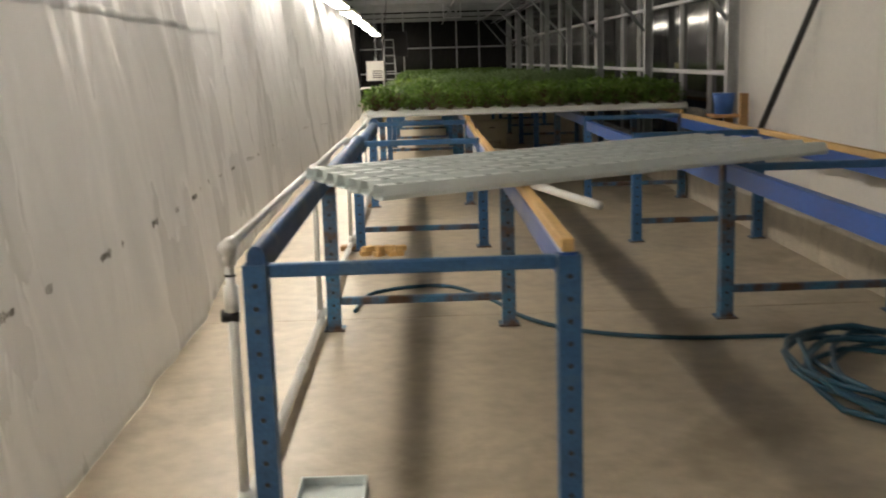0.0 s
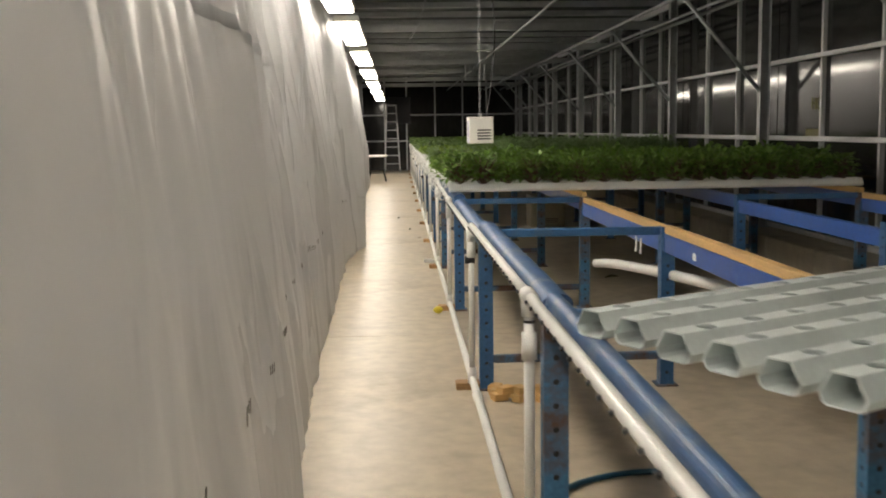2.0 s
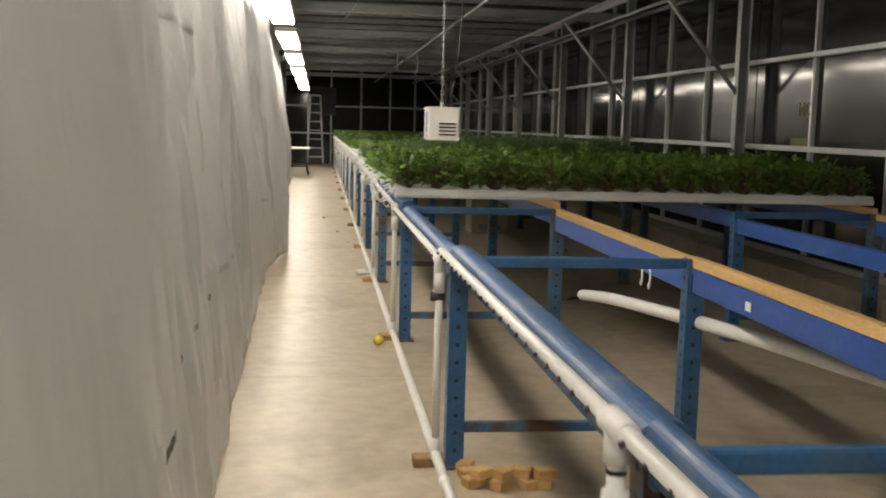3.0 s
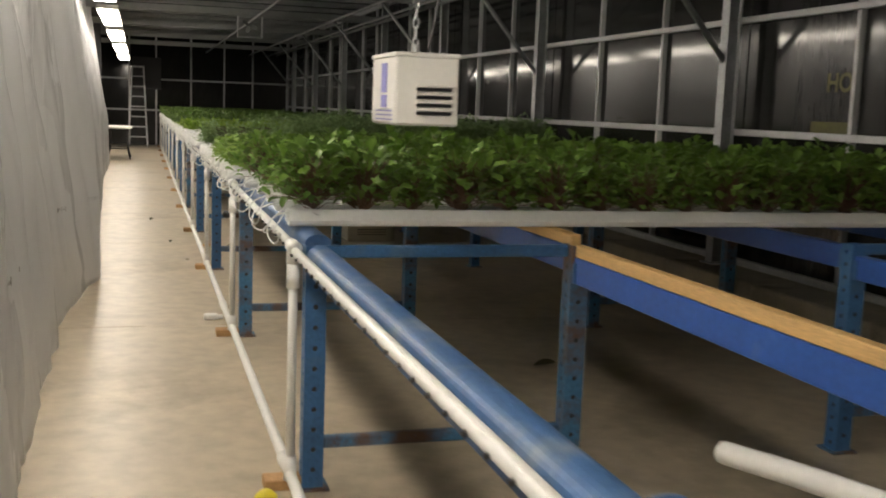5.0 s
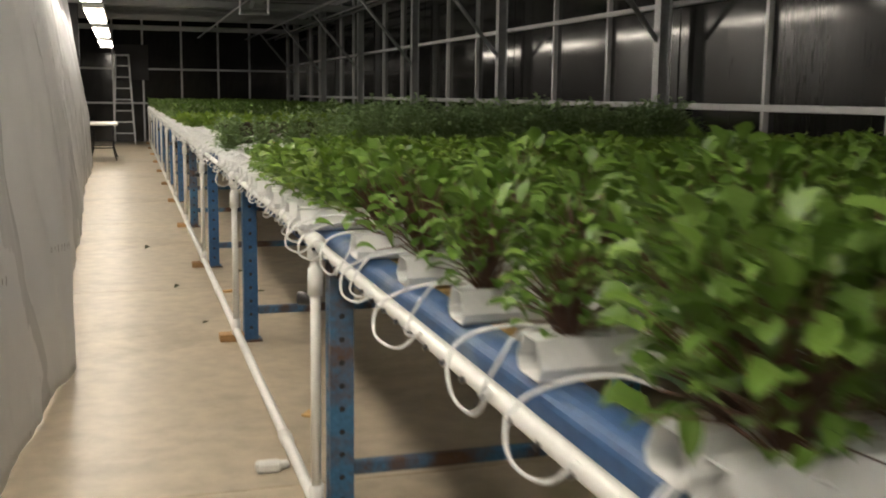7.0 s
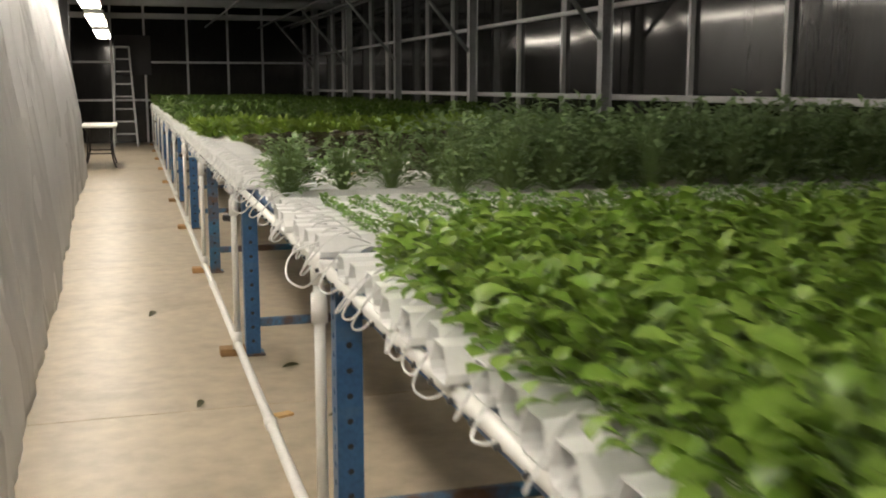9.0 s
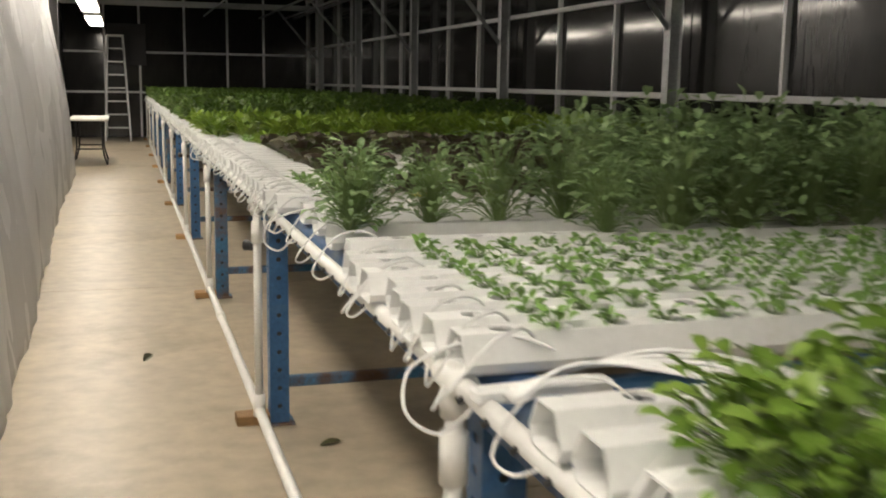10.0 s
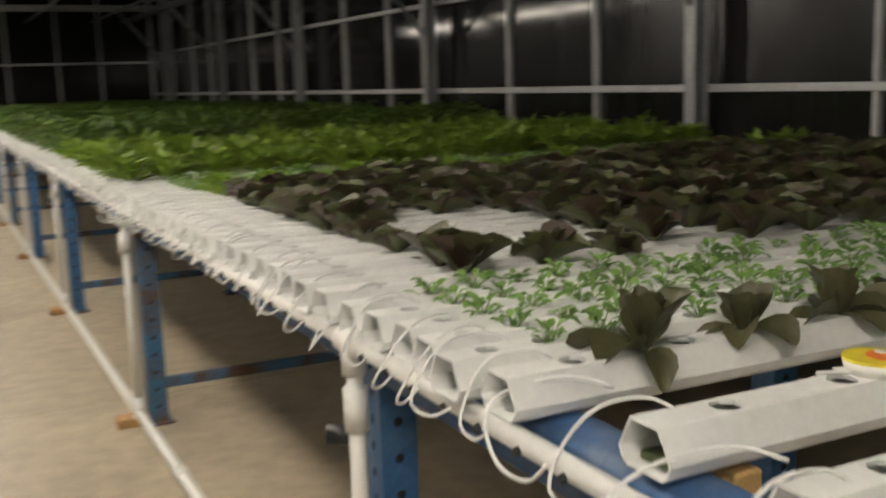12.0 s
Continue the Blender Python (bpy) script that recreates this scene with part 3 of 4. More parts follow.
for j, y in enumerate(POST_Y):
    yy = y - 0.02
    top = bay(MANIFOLD_Z, j, (RAIL_Z, RAIL_Z))[0]
    rs = thing("riser_pipe", "white plastic riser pipe with a tee and black valve knob", "pipe", T(XP, yy, 0), group="riser pipes")
    part("pipe", Shape().tube([(0, 0, 0.08), (0, 0, top)], 0.0165, 12), PVC, rs, smooth=True)
    part("union", tee, PVC, rs, smooth=True)
    part("foot_tee", Shape().tube([(0, 0, 0.04), (0, 0, 0.13)], 0.024, 12), PVC, rs, smooth=True)
    part("top_tee", Shape().tube([(0, -0.05, top), (0, 0.05, top)], 0.025, 12).tube([(0, 0, top - 0.06), (0, 0, top)], 0.024, 12), PVC, rs, smooth=True)
    if j % 2 == 0:
        part("valve_knob", Shape().tube([(0.02, 0.0, 0.73), (-0.035, 0, 0.73)] if j < 3 else [(-0.0, 0.02, 0.73), (-0.045, 0.045, 0.73)], 0.022, 8), BLACK, rs, smooth=True)
    part("cable_tie", Shape().tube([(0, 0, 0.86), (0, 0, 0.868)], 0.0185, 10), BLACK, rs)
    if j > 1:
        thing("wooden_block", "small raw wooden block propping the floor pipe", "wood block", T(-0.46, y + 0.02, 0), group="blocks under the pipe", shape=blk)
    if j + 1 < len(POST_Y):
        L = POST_Y[j + 1] - y - 0.1
        mf = thing("manifold_pipe", "white plastic feed manifold with small black barbs", "pipe", T(XP, yy + 0.05, top), group="feed manifolds")
        fall = bay(MANIFOLD_Z, j, (RAIL_Z, RAIL_Z))[1] - top
        part("pipe", Shape().tube([(0, 0, 0), (0, L, fall)], 0.0165, 12), PVC, mf, smooth=True)
        for k in range(int(L / 0.11)):
            part("barb", BARB, BLACK, mf, m=T(0, 0.08 + 0.11 * k, fall * (0.08 + 0.11 * k) / L))

# ---- growing channels ----
CH = 0.064
PROFILE = [(-0.034, 0), (0.034, 0), (0.044, 0.007), (0.05, 0.022), (0.027, CH), (-0.027, CH), (-0.05, 0.022), (-0.044, 0.007)]


def channel_shape(length, pitch, radius):
    """A hollow open-ended channel along x with round planting holes in its flat top."""
    s = Shape()
    n = len(PROFILE)
    inner = [(u * 0.93, 0.003 + w * 0.9) for u, w in PROFILE]
    rows = []
    for x in (0, length):
        rows.append([(x, u, w) for u, w in PROFILE])
        rows.append([(x, u, w) for u, w in inner])
    vs = sum(rows, [])
    fs = []
    for k in range(n):
        j = (k + 1) % n
        if k != 4:
            fs.append((k, 2 * n + k, 2 * n + j, j))
            fs.append((n + k, n + j, 3 * n + j, 3 * n + k))
        fs.append((k, j, n + j, n + k))
        fs.append((2 * n + k, 3 * n + k, 3 * n + j, 2 * n + j))
    s.add(vs, fs)
    s.holed((0, -0.027, CH), (1, 0, 0), (0, 1, 0), length, 0.054, pitch, radius, 0.006)
    return s


LEN = 3.45
X_END = -0.487
CH_WIDE = channel_shape(LEN, 0.2, 0.022).mesh("growing_channel", CHANNEL)
CH_DENSE = channel_shape(LEN, 0.1, 0.02).mesh("growing_channel", CHANNEL)
CH_GREY = channel_shape(2.75, 0.15, 0.024).mesh("growing_channel", CHANNEL_GREY)
BASE_Z = 0.933


def feed_tube_shape(seed):
    r = random.Random(seed)
    out, dz, sw = r.uniform(0.01, 0.05), r.uniform(0.01, 0.05), r.uniform(-0.11, 0.11)
    p = [(-0.02, 0, 0), (-0.02 - out * 0.6, sw * 0.4, -dz * 0.4), (-0.02 - out, sw, -dz * 0.1), (-out * 0.7, sw * 1.2, 0.045), (0.02, sw, 0.088), (0.08, sw * 0.6, 0.095), (0.12, sw * 0.2, 0.064)]
    pts = []
    q = [Vector(a) for a in [p[0]] + p + [p[-1]]]
    for i in range(1, len(q) - 2):
        for t in (0, 0.33, 0.66):
            a, b, c, d = q[i - 1], q[i], q[i + 1], q[i + 2]
            pts.append(0.5 * ((2 * b) + (c - a) * t + (2 * a - 5 * b + 4 * c - d) * t * t + (3 * b - a - 3 * c + d) * t ** 3))
    pts.append(q[-1])
    return Shape().tube(pts, 0.0027, 6)


TUBES = [feed_tube_shape(k).mesh("feed_tube", TUBE, True) for k in range(9)]



def channels(y0, y1, pitch, me, label, group, tube=True):
    r = random.Random(int(y0 * 100))
    ys_, y = [], y0
    while y < y1:
        x = X_END + (0.05 if y0 < 11.3 or y0 in (14.73, 15.5) else 0) + r.uniform(-0.012, 0.02)
        thing("growing_channel", label, "growing channel", T(x, y, BASE_Z) @ Matrix.Rotation(r.uniform(-0.003, 0.003), 4, "Z"), group=group, shape=me)
        if r.random() < 0.95:
            thing("feed_tube", "thin white feed tube looping into a channel", "tube", T(XP, y + r.uniform(-0.02, 0.02), RAIL_Z), group="feed tubes", shape=TUBES[r.randrange(9)])
        ys_.append(y)
        y += pitch
    return ys_


W = "white plastic growing channel with planting holes"
ch_chard = [9.06, 9.175] + channels(9.62, 11.2, 0.4, CH_WIDE, W, "channels of the red-stemmed greens")
channels(9.06, 9.2, 0.115, CH_WIDE, W, "channels of the red-stemmed greens")
ch_basil = channels(11.42, 13.5, 0.125, CH_WIDE, W, "channels of the bright greens")
ch_seed = channels(13.79, 14.56, 0.107, CH_DENSE, "white channel full of small seedlings", "seedling channels")
ch_kale = channels(14.73, 15.3, 0.265, CH_WIDE, W, "kale channels")
ch_bare = channels(15.5, 15.6, 0.3, CH_WIDE, "white channel with algae at its open end", "kale channels")
ch_redrow = channels(15.77, 15.8, 0.3, CH_WIDE, W, "red lettuce channels")
ch_seed2 = channels(15.89, 16.38, 0.107, CH_DENSE, "white channel full of small seedlings", "seedling channels")
ch_red = channels(16.46, 18.3, 0.115, CH_WIDE, W, "red lettuce channels")
ch_strip = channels(18.33, 18.6, 0.115, CH_WIDE, W, "green strip channels")
ch_seed3 = channels(18.68, 19.2, 0.107, CH_DENSE, "white channel full of small seedlings", "seedling channels")
ch_light = channels(19.28, 21.4, 0.125, CH_WIDE, W, "light lettuce channels")
ch_dark = channels(21.5, 36.4, 0.15, CH_WIDE, W, "far channels")

# ---- plants ----
BLADES = {"oval": (0.22, 0.7, 1.0, 0.95, 0.6, 0.12), "spoon": (0.1, 0.28, 0.75, 1.0, 0.9, 0.35), "fan": (0.2, 0.62, 0.95, 1.1, 0.98, 0.55), "small": (0.3, 1.0, 0.75, 0.1)}


def leaf(s, base, ang, rise, length, width, curl, r, lobes=0, m=0, cup=0.25, blade="oval"):
    """One blade of leaf from base: rows of 3 points, bent along its length, folded along its middle."""
    d = Vector((math.cos(ang), math.sin(ang), 0))
    sd = Vector((-math.sin(ang), math.cos(ang), 0))
    tilt = r.uniform(-0.5, 0.5)
    p = Vector(base)
    el = rise
    prof = BLADES[blade]
    vs, n = [], len(prof)
    wide = 5 if blade == "fan" else 3
    for i, wf in enumerate(prof):
        nrm = Vector((0, 0, 1)) * math.cos(el) - d * math.sin(el)
        w = width * wf * (1 + (r.uniform(-0.35, 0.35) * lobes))
        side = sd * math.cos(tilt) + nrm * math.sin(tilt)
        lift = nrm * (cup * w * (1 + (r.uniform(-0.8, 0.8) * lobes)))
        back = (d * math.cos(el) + Vector((0, 0, 1)) * math.sin(el)) * (-0.12 * length if i == n - 1 else 0)
        along = d * math.cos(el) + Vector((0, 0, 1)) * math.sin(el)
        if wide == 5:
            sag = along * (-0.16 * length * (i / (n - 1)) ** 2)
            vs += [p - side * w * 0.5 + lift + sag, p - side * w * 0.28 + lift * 0.45 + sag * 0.3, p, p + side * w * 0.28 + lift * 0.45 + sag * 0.3, p + side * w * 0.5 + lift + sag]
        else:
            vs += [p - side * w * 0.5 + lift + back, p, p + side * w * 0.5 + lift + back]
        p = p + along * (length / (n - 1))
        el -= curl / (n - 1)
    s.add(vs, [(wide * i + k, wide * i + k + 1, wide * i + wide + k + 1, wide * i + wide + k) for i in range(n - 1) for k in range(wide - 1)], m)


def stalk(s, a, b, r0, m):
    a, b = Vector(a), Vector(b)
    mid = (a + b) / 2 + Vector((0, 0, 0.15 * (b - a).length))
    s.tube([a, mid, b], [r0, r0 * 0.8, r0 * 0.5], 4, m, False)


def plant(kind, seed):
    """Leaves and stems of one plant of a kind."""
    r = random.Random(kind + str(seed))
    lv, st = Shape(), Shape()
    # leaves, lowest and highest leaf, leaf length and width, spread, lobes, rise of the leaves, blade
    n, z0, z1, ll, lw, spread, lobes, r0, r1, blade = {
        "chard": (120, 0.02, 0.2, 0.056, 0.03, 0.14, 0.55, -0.2, 1.3, "oval"),
        "basil": (120, 0.02, 0.165, 0.046, 0.03, 0.125, 0, -0.2, 1.1, "spoon"),
        "dark": (40, 0.03, 0.15, 0.06, 0.036, 0.12, 0, -0.2, 1.2, "small"),
        "kale": (150, 0.02, 0.3, 0.042, 0.018, 0.13, 0.8, -0.3, 1.3, "oval"),
        "light": (46, 0.0, 0.06, 0.085, 0.036, 0.06, 0, 0.3, 1.4, "small"),
        "red": (12, 0.0, 0.02, 0.12, 0.075, 0.02, 0, 0.0, 0.0, "fan"),
        "seed": (15, 0.004, 0.026, 0.026, 0.016, 0.03, 0, -0.2, 1.1, "small"),
    }[kind]
    size = r.uniform(0.8, 1.15)
    thin = {"seed": 0.0012, "chard": 0.002, "basil": 0.0018, "kale": 0.0016}
    for i in range(n):
        a = i * 2.4 + r.uniform(-0.5, 0.5)
        q = (i + 0.5) / n
        if kind == "red":
            rise = 0.45 + 0.95 * q + r.uniform(-0.15, 0.15)
            leaf(lv, (0.008 * math.cos(a), 0.008 * math.sin(a), 0.0), a, rise, ll * size * r.uniform(0.8, 1.15) * (1.05 - 0.35 * q), lw * size * r.uniform(0.8, 1.2), r.uniform(0.1, 0.8), r, lobes, cup=0.4, blade=blade)
            continue
        zz = (z0 + (z1 - z0) * q ** 0.85 * r.uniform(0.8, 1.1)) * size
        rad = spread * size * r.uniform(0.25, 1.0) * (1.05 - 0.4 * q)
        b = (rad * math.cos(a), rad * math.sin(a), zz)
        if kind in thin:
            stalk(st, (0, 0, -0.01), b, thin[kind], 0)
        leaf(lv, b, a + r.uniform(-0.6, 0.6), r.uniform(r0, r1), ll * size * r.uniform(0.65, 1.2), lw * size * r.uniform(0.7, 1.25), r.uniform(0.3, 1.4), r, lobes, blade=blade)
    return lv, st


KINDS = {
    "chard": ("leafy_plant", "leafy green plant with red stems in a white channel", "plant", LEAF_CHARD, STEM_RED),
    "basil": ("leafy_plant", "bright green round-leaved plant in a white channel", "plant", LEAF_BASIL, STEM_GREEN),
    "kale": ("kale_plant", "tall blue-green curly kale plant", "plant", LEAF_KALE, STEM_GREEN),
    "red": ("red_lettuce", "dark brown-red lettuce rosette in a channel", "lettuce", LEAF_RED, STEM_GREEN),
    "light": ("light_lettuce", "pale green lettuce in a channel", "lettuce", LEAF_LIGHT, STEM_GREEN),
    "dark": ("dark_plant", "dark green leafy plant", "plant", LEAF_DARK, STEM_GREEN),
    "seed": ("seedling", "tiny pale green seedling in a planting hole", "seedling", LEAF_SEED, STEM_GREEN),
}
VARIANTS = {}
for kind in KINDS:
    VARIANTS[kind] = []
    for k in range(6):
        lv, st = plant(kind, k)
        VARIANTS[kind].append((lv, st, lv.mesh("leaves", KINDS[kind][3], True), st.mesh("stalk", KINDS[kind][4], True) if st.v else None))
PZ = BASE_Z + CH - 0.004


def holes(pitch):
    count = int(LEN / pitch)
    gap = (LEN - count * pitch) / 2
    return [X_END + gap + (k + 0.5) * pitch for k in range(count)]


def planted(kind, spots, group, scale=1.0, zs=1.0):
    """Each plant as a thing of its own."""
    r = random.Random(kind + group)
    name, label, cat, lm, sm = KINDS[kind]
    for x, y in spots:
        lv, st, lme, sme = VARIANTS[kind][r.randrange(6)]
        sc = scale * r.uniform(0.82, 1.18)
        m = T(x, y, PZ) @ Matrix.Rotation(r.uniform(0, 6.28), 4, "Z") @ Matrix.Diagonal((sc, sc, sc * zs, 1))
        ob = thing(name, label, cat, m, group=group)
        tagged(part("foliage", lme, lm, ob), kind="stuff")
        if sme is not None:
            tagged(part("stalk", sme, sm, ob), kind="stuff")


def sown(kind, spots, name, label, scale=1.0):
    """Plants beyond counting, in one mesh."""
    r = random.Random(kind + name)
    allv, allf, allm, k = [], [], [], 0
    for x, y in spots:
        lv, st, _, _ = VARIANTS[kind][r.randrange(6)]
        sc, a = scale * r.uniform(0.8, 1.2), r.uniform(0, 6.28)
        c, sn = math.cos(a) * sc, math.sin(a) * sc
        for sh, mi in ((lv, 0), (st, 1)):
            if not sh.v:
                continue
            v = np.array(sh.v)
            allv.append(np.stack([x + v[:, 0] * c - v[:, 1] * sn, y + v[:, 0] * sn + v[:, 1] * c, PZ + v[:, 2] * sc], 1))
            allf += [tuple(i + k for i in f) for f in sh.f]
            allm += [mi] * len(sh.f)
            k += len(v)
    me = bpy.data.meshes.new(name)
    me.from_pydata(np.concatenate(allv).tolist(), [], allf)
    me.materials.append(KINDS[kind][3])
    me.materials.append(KINDS[kind][4])
    me.polygons.foreach_set("material_index", allm)
    me.polygons.foreach_set("use_smooth", [True] * len(allf))
    tagged(new(name, me), label, KINDS[kind][2], kind="stuff")


H2, H1 = holes(0.2), holes(0.1)
pr = random.Random(11)
planted("chard", [(x, y) for y in ch_chard for x in H2 if x > -0.4] + [(x + 0.1, y + 0.2) for y in ch_chard[2:] for x in H2 if x > -0.2], "red-stemmed greens")
basil_spots = [(x, y) for i, y in enumerate(ch_basil) if y < 13.25 for x in H2 if x > -0.4]
planted("basil", [q for q in basil_spots if q[0] < 2.2], "bright greens", 0.98, 0.85)
sown("basil", [q for q in basil_spots if q[0] >= 2.2], "greens_far_side", "bright green plants at the far side of the bench", 0.9)
seed_spots = [(x, y) for y in ch_seed for x in H1 if x > -0.34 and pr.random() < 0.96]
planted("seed", [q for q in seed_spots if q[0] < 2.0], "seedlings", 0.9)
sown("seed", [q for q in seed_spots if q[0] >= 2.0], "seedlings_far_side", "seedlings at the far side of the bench")
kale_from = (0.1, -0.4, 0.25)
planted("kale", [(x, y) for y, x0 in zip(ch_kale, kale_from) for x in H2 if x > x0 and pr.random() < 0.92] + [(x + 0.1, y + 0.12) for y in ch_kale for x in H2 if x > 0.4] + [(x, ch_bare[0]) for x in H2 if x > 0.55] + [(-0.4, 14.9)], "kale plants", 1.15, 0.76)
HEADS = []
for k in range(3):
    rr = random.Random(40 + k)
    blades = []
    for i in range(13):
        one = Shape()
        q = (i + 0.5) / 13
        leaf(one, (0.008 * math.cos(i * 2.4), 0.008 * math.sin(i * 2.4), 0.0), i * 2.4 + rr.uniform(-0.4, 0.4), (0.2 if i < 4 else 0.75) + 0.8 * q, 0.125 * rr.uniform(0.8, 1.1) * (1.1 - 0.25 * q), 0.075 * rr.uniform(0.8, 1.2), (1.3 if i < 4 else 0.2) * rr.uniform(0.7, 1.3), rr, cup=0.35, blade="fan")
        blades.append(one.mesh("leaf", LEAF_RED, True))
    HEADS.append(blades)
for n_, x in enumerate(q for q in H2 if q > -0.3):
    sc = pr.uniform(0.66, 0.88)
    head = thing("red_lettuce", "dark brown-red lettuce head with broad leaves in a channel", "lettuce", T(x - 0.06, ch_redrow[0], PZ) @ Matrix.Rotation(pr.uniform(0, 6.28), 4, "Z") @ Matrix.Diagonal((sc, sc, sc, 1)), group="red lettuce row")
    for me in HEADS[n_ % 3]:
        part("leaf", me, LEAF_RED, head)
sown("seed", [(x, y) for y in ch_seed2 for x in H1 if x > -0.34 and pr.random() < 0.97], "seedling_bed", "bed of pale green seedlings in white channels")
planted("red", [(x, y) for i, y in enumerate(ch_red) for x in H2 if x > -0.3 and not (-0.1 < x < 0.4 and 16.55 < y < 17.35) and pr.random() < 0.9], "red lettuces", 0.95)
planted("light", [(x, y) for y in ch_strip for x in H2 if x > -0.2], "green strip", 0.75)
sown("seed", [(x, y) for y in ch_seed3 for x in H1 if x > -0.3], "seedlings_beyond", "bed of seedlings in white channels further on")
sown("light", [(x, y) for y in ch_light for x in H2 if x > -0.4], "light_lettuce_bed", "bed of pale green lettuces")
sown("dark", [(x, y) for y in ch_dark for x in H2 if x > -0.4], "dark_green_bed", "long bed of dark green leafy plants")

# ---- loose channels lying across the near bench ----
for k in range(7):
    a = math.radians(31.5 - 0.3 * k)
    ox, oy = -0.41 + 0.062 * k, 3.03 - 0.135 * k
    z = 0.951 + (0.0 if k % 2 == 0 else 0.004)
    thing("loose_channel", "empty grey-green plastic channel lying loose across the beams", "growing channel", T(ox, oy, z) @ Matrix.Rotation(a, 4, "Z"), group="loose channels", shape=CH_GREY)


# ---- sensor box on its chain ----
box = thing("sensor_box", "white hanging climate sensor box with louvred slots", "sensor box", T(-0.285, 7.86, 1.345))
part("casing", Shape().box(0, 0, 0.088, 0.168, 0.27, 0.176, 0.006).box(0, 0, 0.178, 0.174, 0.276, 0.012, 0.004), CASING, box)
for k in range(4):
    part("slot", Shape().box(0.018, -0.1365, 0.032 + 0.02 * k, 0.092, 0.006, 0.0085, 0.001), BLACK, box, "dark louvre slot")
    part("louvre", Shape().box(0.018, -0.141, 0.0405 + 0.02 * k, 0.096, 0.01, 0.006, 0.001), CASING, box)
part("label", Shape().box(-0.0852, -0.015, 0.12, 0.003, 0.055, 0.075, 0.0005), LABEL_BLUE, box, "violet label panel")
part("label", Shape().box(-0.0852, -0.015, 0.06, 0.003, 0.055, 0.032, 0.0005), LABEL_BLUE, box, "violet label panel")
for k in range(7):
    part("rib", Shape().box(-0.0855, -0.02, 0.008 + 0.0055 * k, 0.004, 0.17, 0.0026, 0.0005), LABEL_BLUE if k % 2 else CASING, box)
part("bracket", Shape().tube([(0, 0, 0.18), (0, 0, 0.21)], 0.012, 8), STEEL, box)
chain = thing("chain", "thin steel chain holding the sensor box from the roof", "chain", T(-0.285, 7.86, 1.54))
link = Shape().tube([(0.007 * math.cos(a), 0, 0.02 + 0.016 * math.sin(a)) for a in np.linspace(0, 2 * math.pi, 9)], 0.0028, 5, caps=False).mesh("link", STEEL, True)
for k in range(69):
    part("link", link, STEEL, chain, m=T(0, 0, 0.026 * k) @ Matrix.Rotation(math.pi / 2 * (k % 2), 4, "Z"))


def smooth_line(p, n=6):
    q = [Vector(a) for a in [p[0]] + list(p) + [p[-1]]]
    out = []
    for i in range(1, len(q) - 2):
        a, b, c, d = q[i - 1:i + 3]
        for k in range(n):
            t = k / n
            out.append(0.5 * ((2 * b) + (c - a) * t + (2 * a - 5 * b + 4 * c - d) * t * t + (3 * b - a - 3 * c + d) * t ** 3))
    return out + [q[-1]]


thing("signal_cable", "thin black cable from the sensor box up to the roof", "cable", shape=Shape().tube(smooth_line([(-0.24, 7.9, 1.53), (-0.2, 7.92, 1.75), (-0.17, 7.95, 2.2), (-0.24, 7.98, 2.8), (-0.25, 8.1, 3.3)]), 0.004, 6), mats=BLACK, smooth=True)
thing("slack_cable", "slack grey cable hanging under the roof", "cable", shape=Shape().tube(smooth_line([(-0.2, 10.8, 3.3), (-0.5, 11.2, 2.9), (-0.62, 11.6, 2.55), (-0.72, 12.4, 2.45), (-0.6, 15.86, 2.88)]), 0.005, 6), mats=STEEL, smooth=True)

# ---- circulation fan ----
fan = thing("circulation_fan", "grey square-framed circulation fan under the roof", "fan", T(0.93, 24.6, 2.8) @ Matrix.Scale(0.78, 4))
for u, w, sx, sz in ((-0.28, 0, 0.03, 0.59), (0.28, 0, 0.03, 0.59), (0, -0.28, 0.53, 0.03), (0, 0.28, 0.53, 0.03)):
    part("frame_bar", Shape().box(u, 0, w, sx, 0.2, sz, 0.004), ALU, fan)
for k in range(4):
    part("blade", Shape().box(0.1, 0, 0, 0.17, 0.012, 0.1, 0.004), STEEL, fan, m=Matrix.Rotation(math.pi / 2 * k + 0.4, 4, "Y") @ Matrix.Rotation(0.5, 4, "X"))
part("hub", Shape().tube([(0, -0.05, 0), (0, 0.05, 0)], 0.05, 12), STEEL, fan)
part("hanger", Shape().tube([(0, 0, 0.29), (0, 0, 0.76)], 0.008, 6), STEEL, fan)

# ---- far end: folding table, stepladder, hanging panel ----
table = thing("folding_table", "white-topped folding table on dark tubular legs", "table", T(-1.5, 30.2, 0))
part("tabletop", Shape().box(0, 0, 0.72, 0.6, 1.5, 0.04, 0.01), CASING, table)
for e in (-1, 1):
    for u in (-1, 1):
        part("leg", Shape().tube(smooth_line([(u * 0.2, e * 0.55, 0.7), (u * 0.2, e * 0.55, 0.25), (u * 0.26, e * 0.55, 0.0)], 3), 0.014, 8), BLACK, table, smooth=True)
    part("crossbar", Shape().tube([(-0.2, e * 0.55, 0.25), (0.2, e * 0.55, 0.25)], 0.012, 6), BLACK, table)
ladder = thing("stepladder", "tall aluminium stepladder standing open", "ladder", T(-1.1, 36.3, 0))
for u in (-1, 1):
    part("rail", Shape().tube([(u * 0.27, -0.1, 0), (u * 0.16, 0.38, 2.3)], 0.024, 6), ALU, ladder)
    part("rear_leg", Shape().tube([(u * 0.27, 0.95, 0), (u * 0.16, 0.42, 2.28)], 0.02, 6), ALU, ladder)
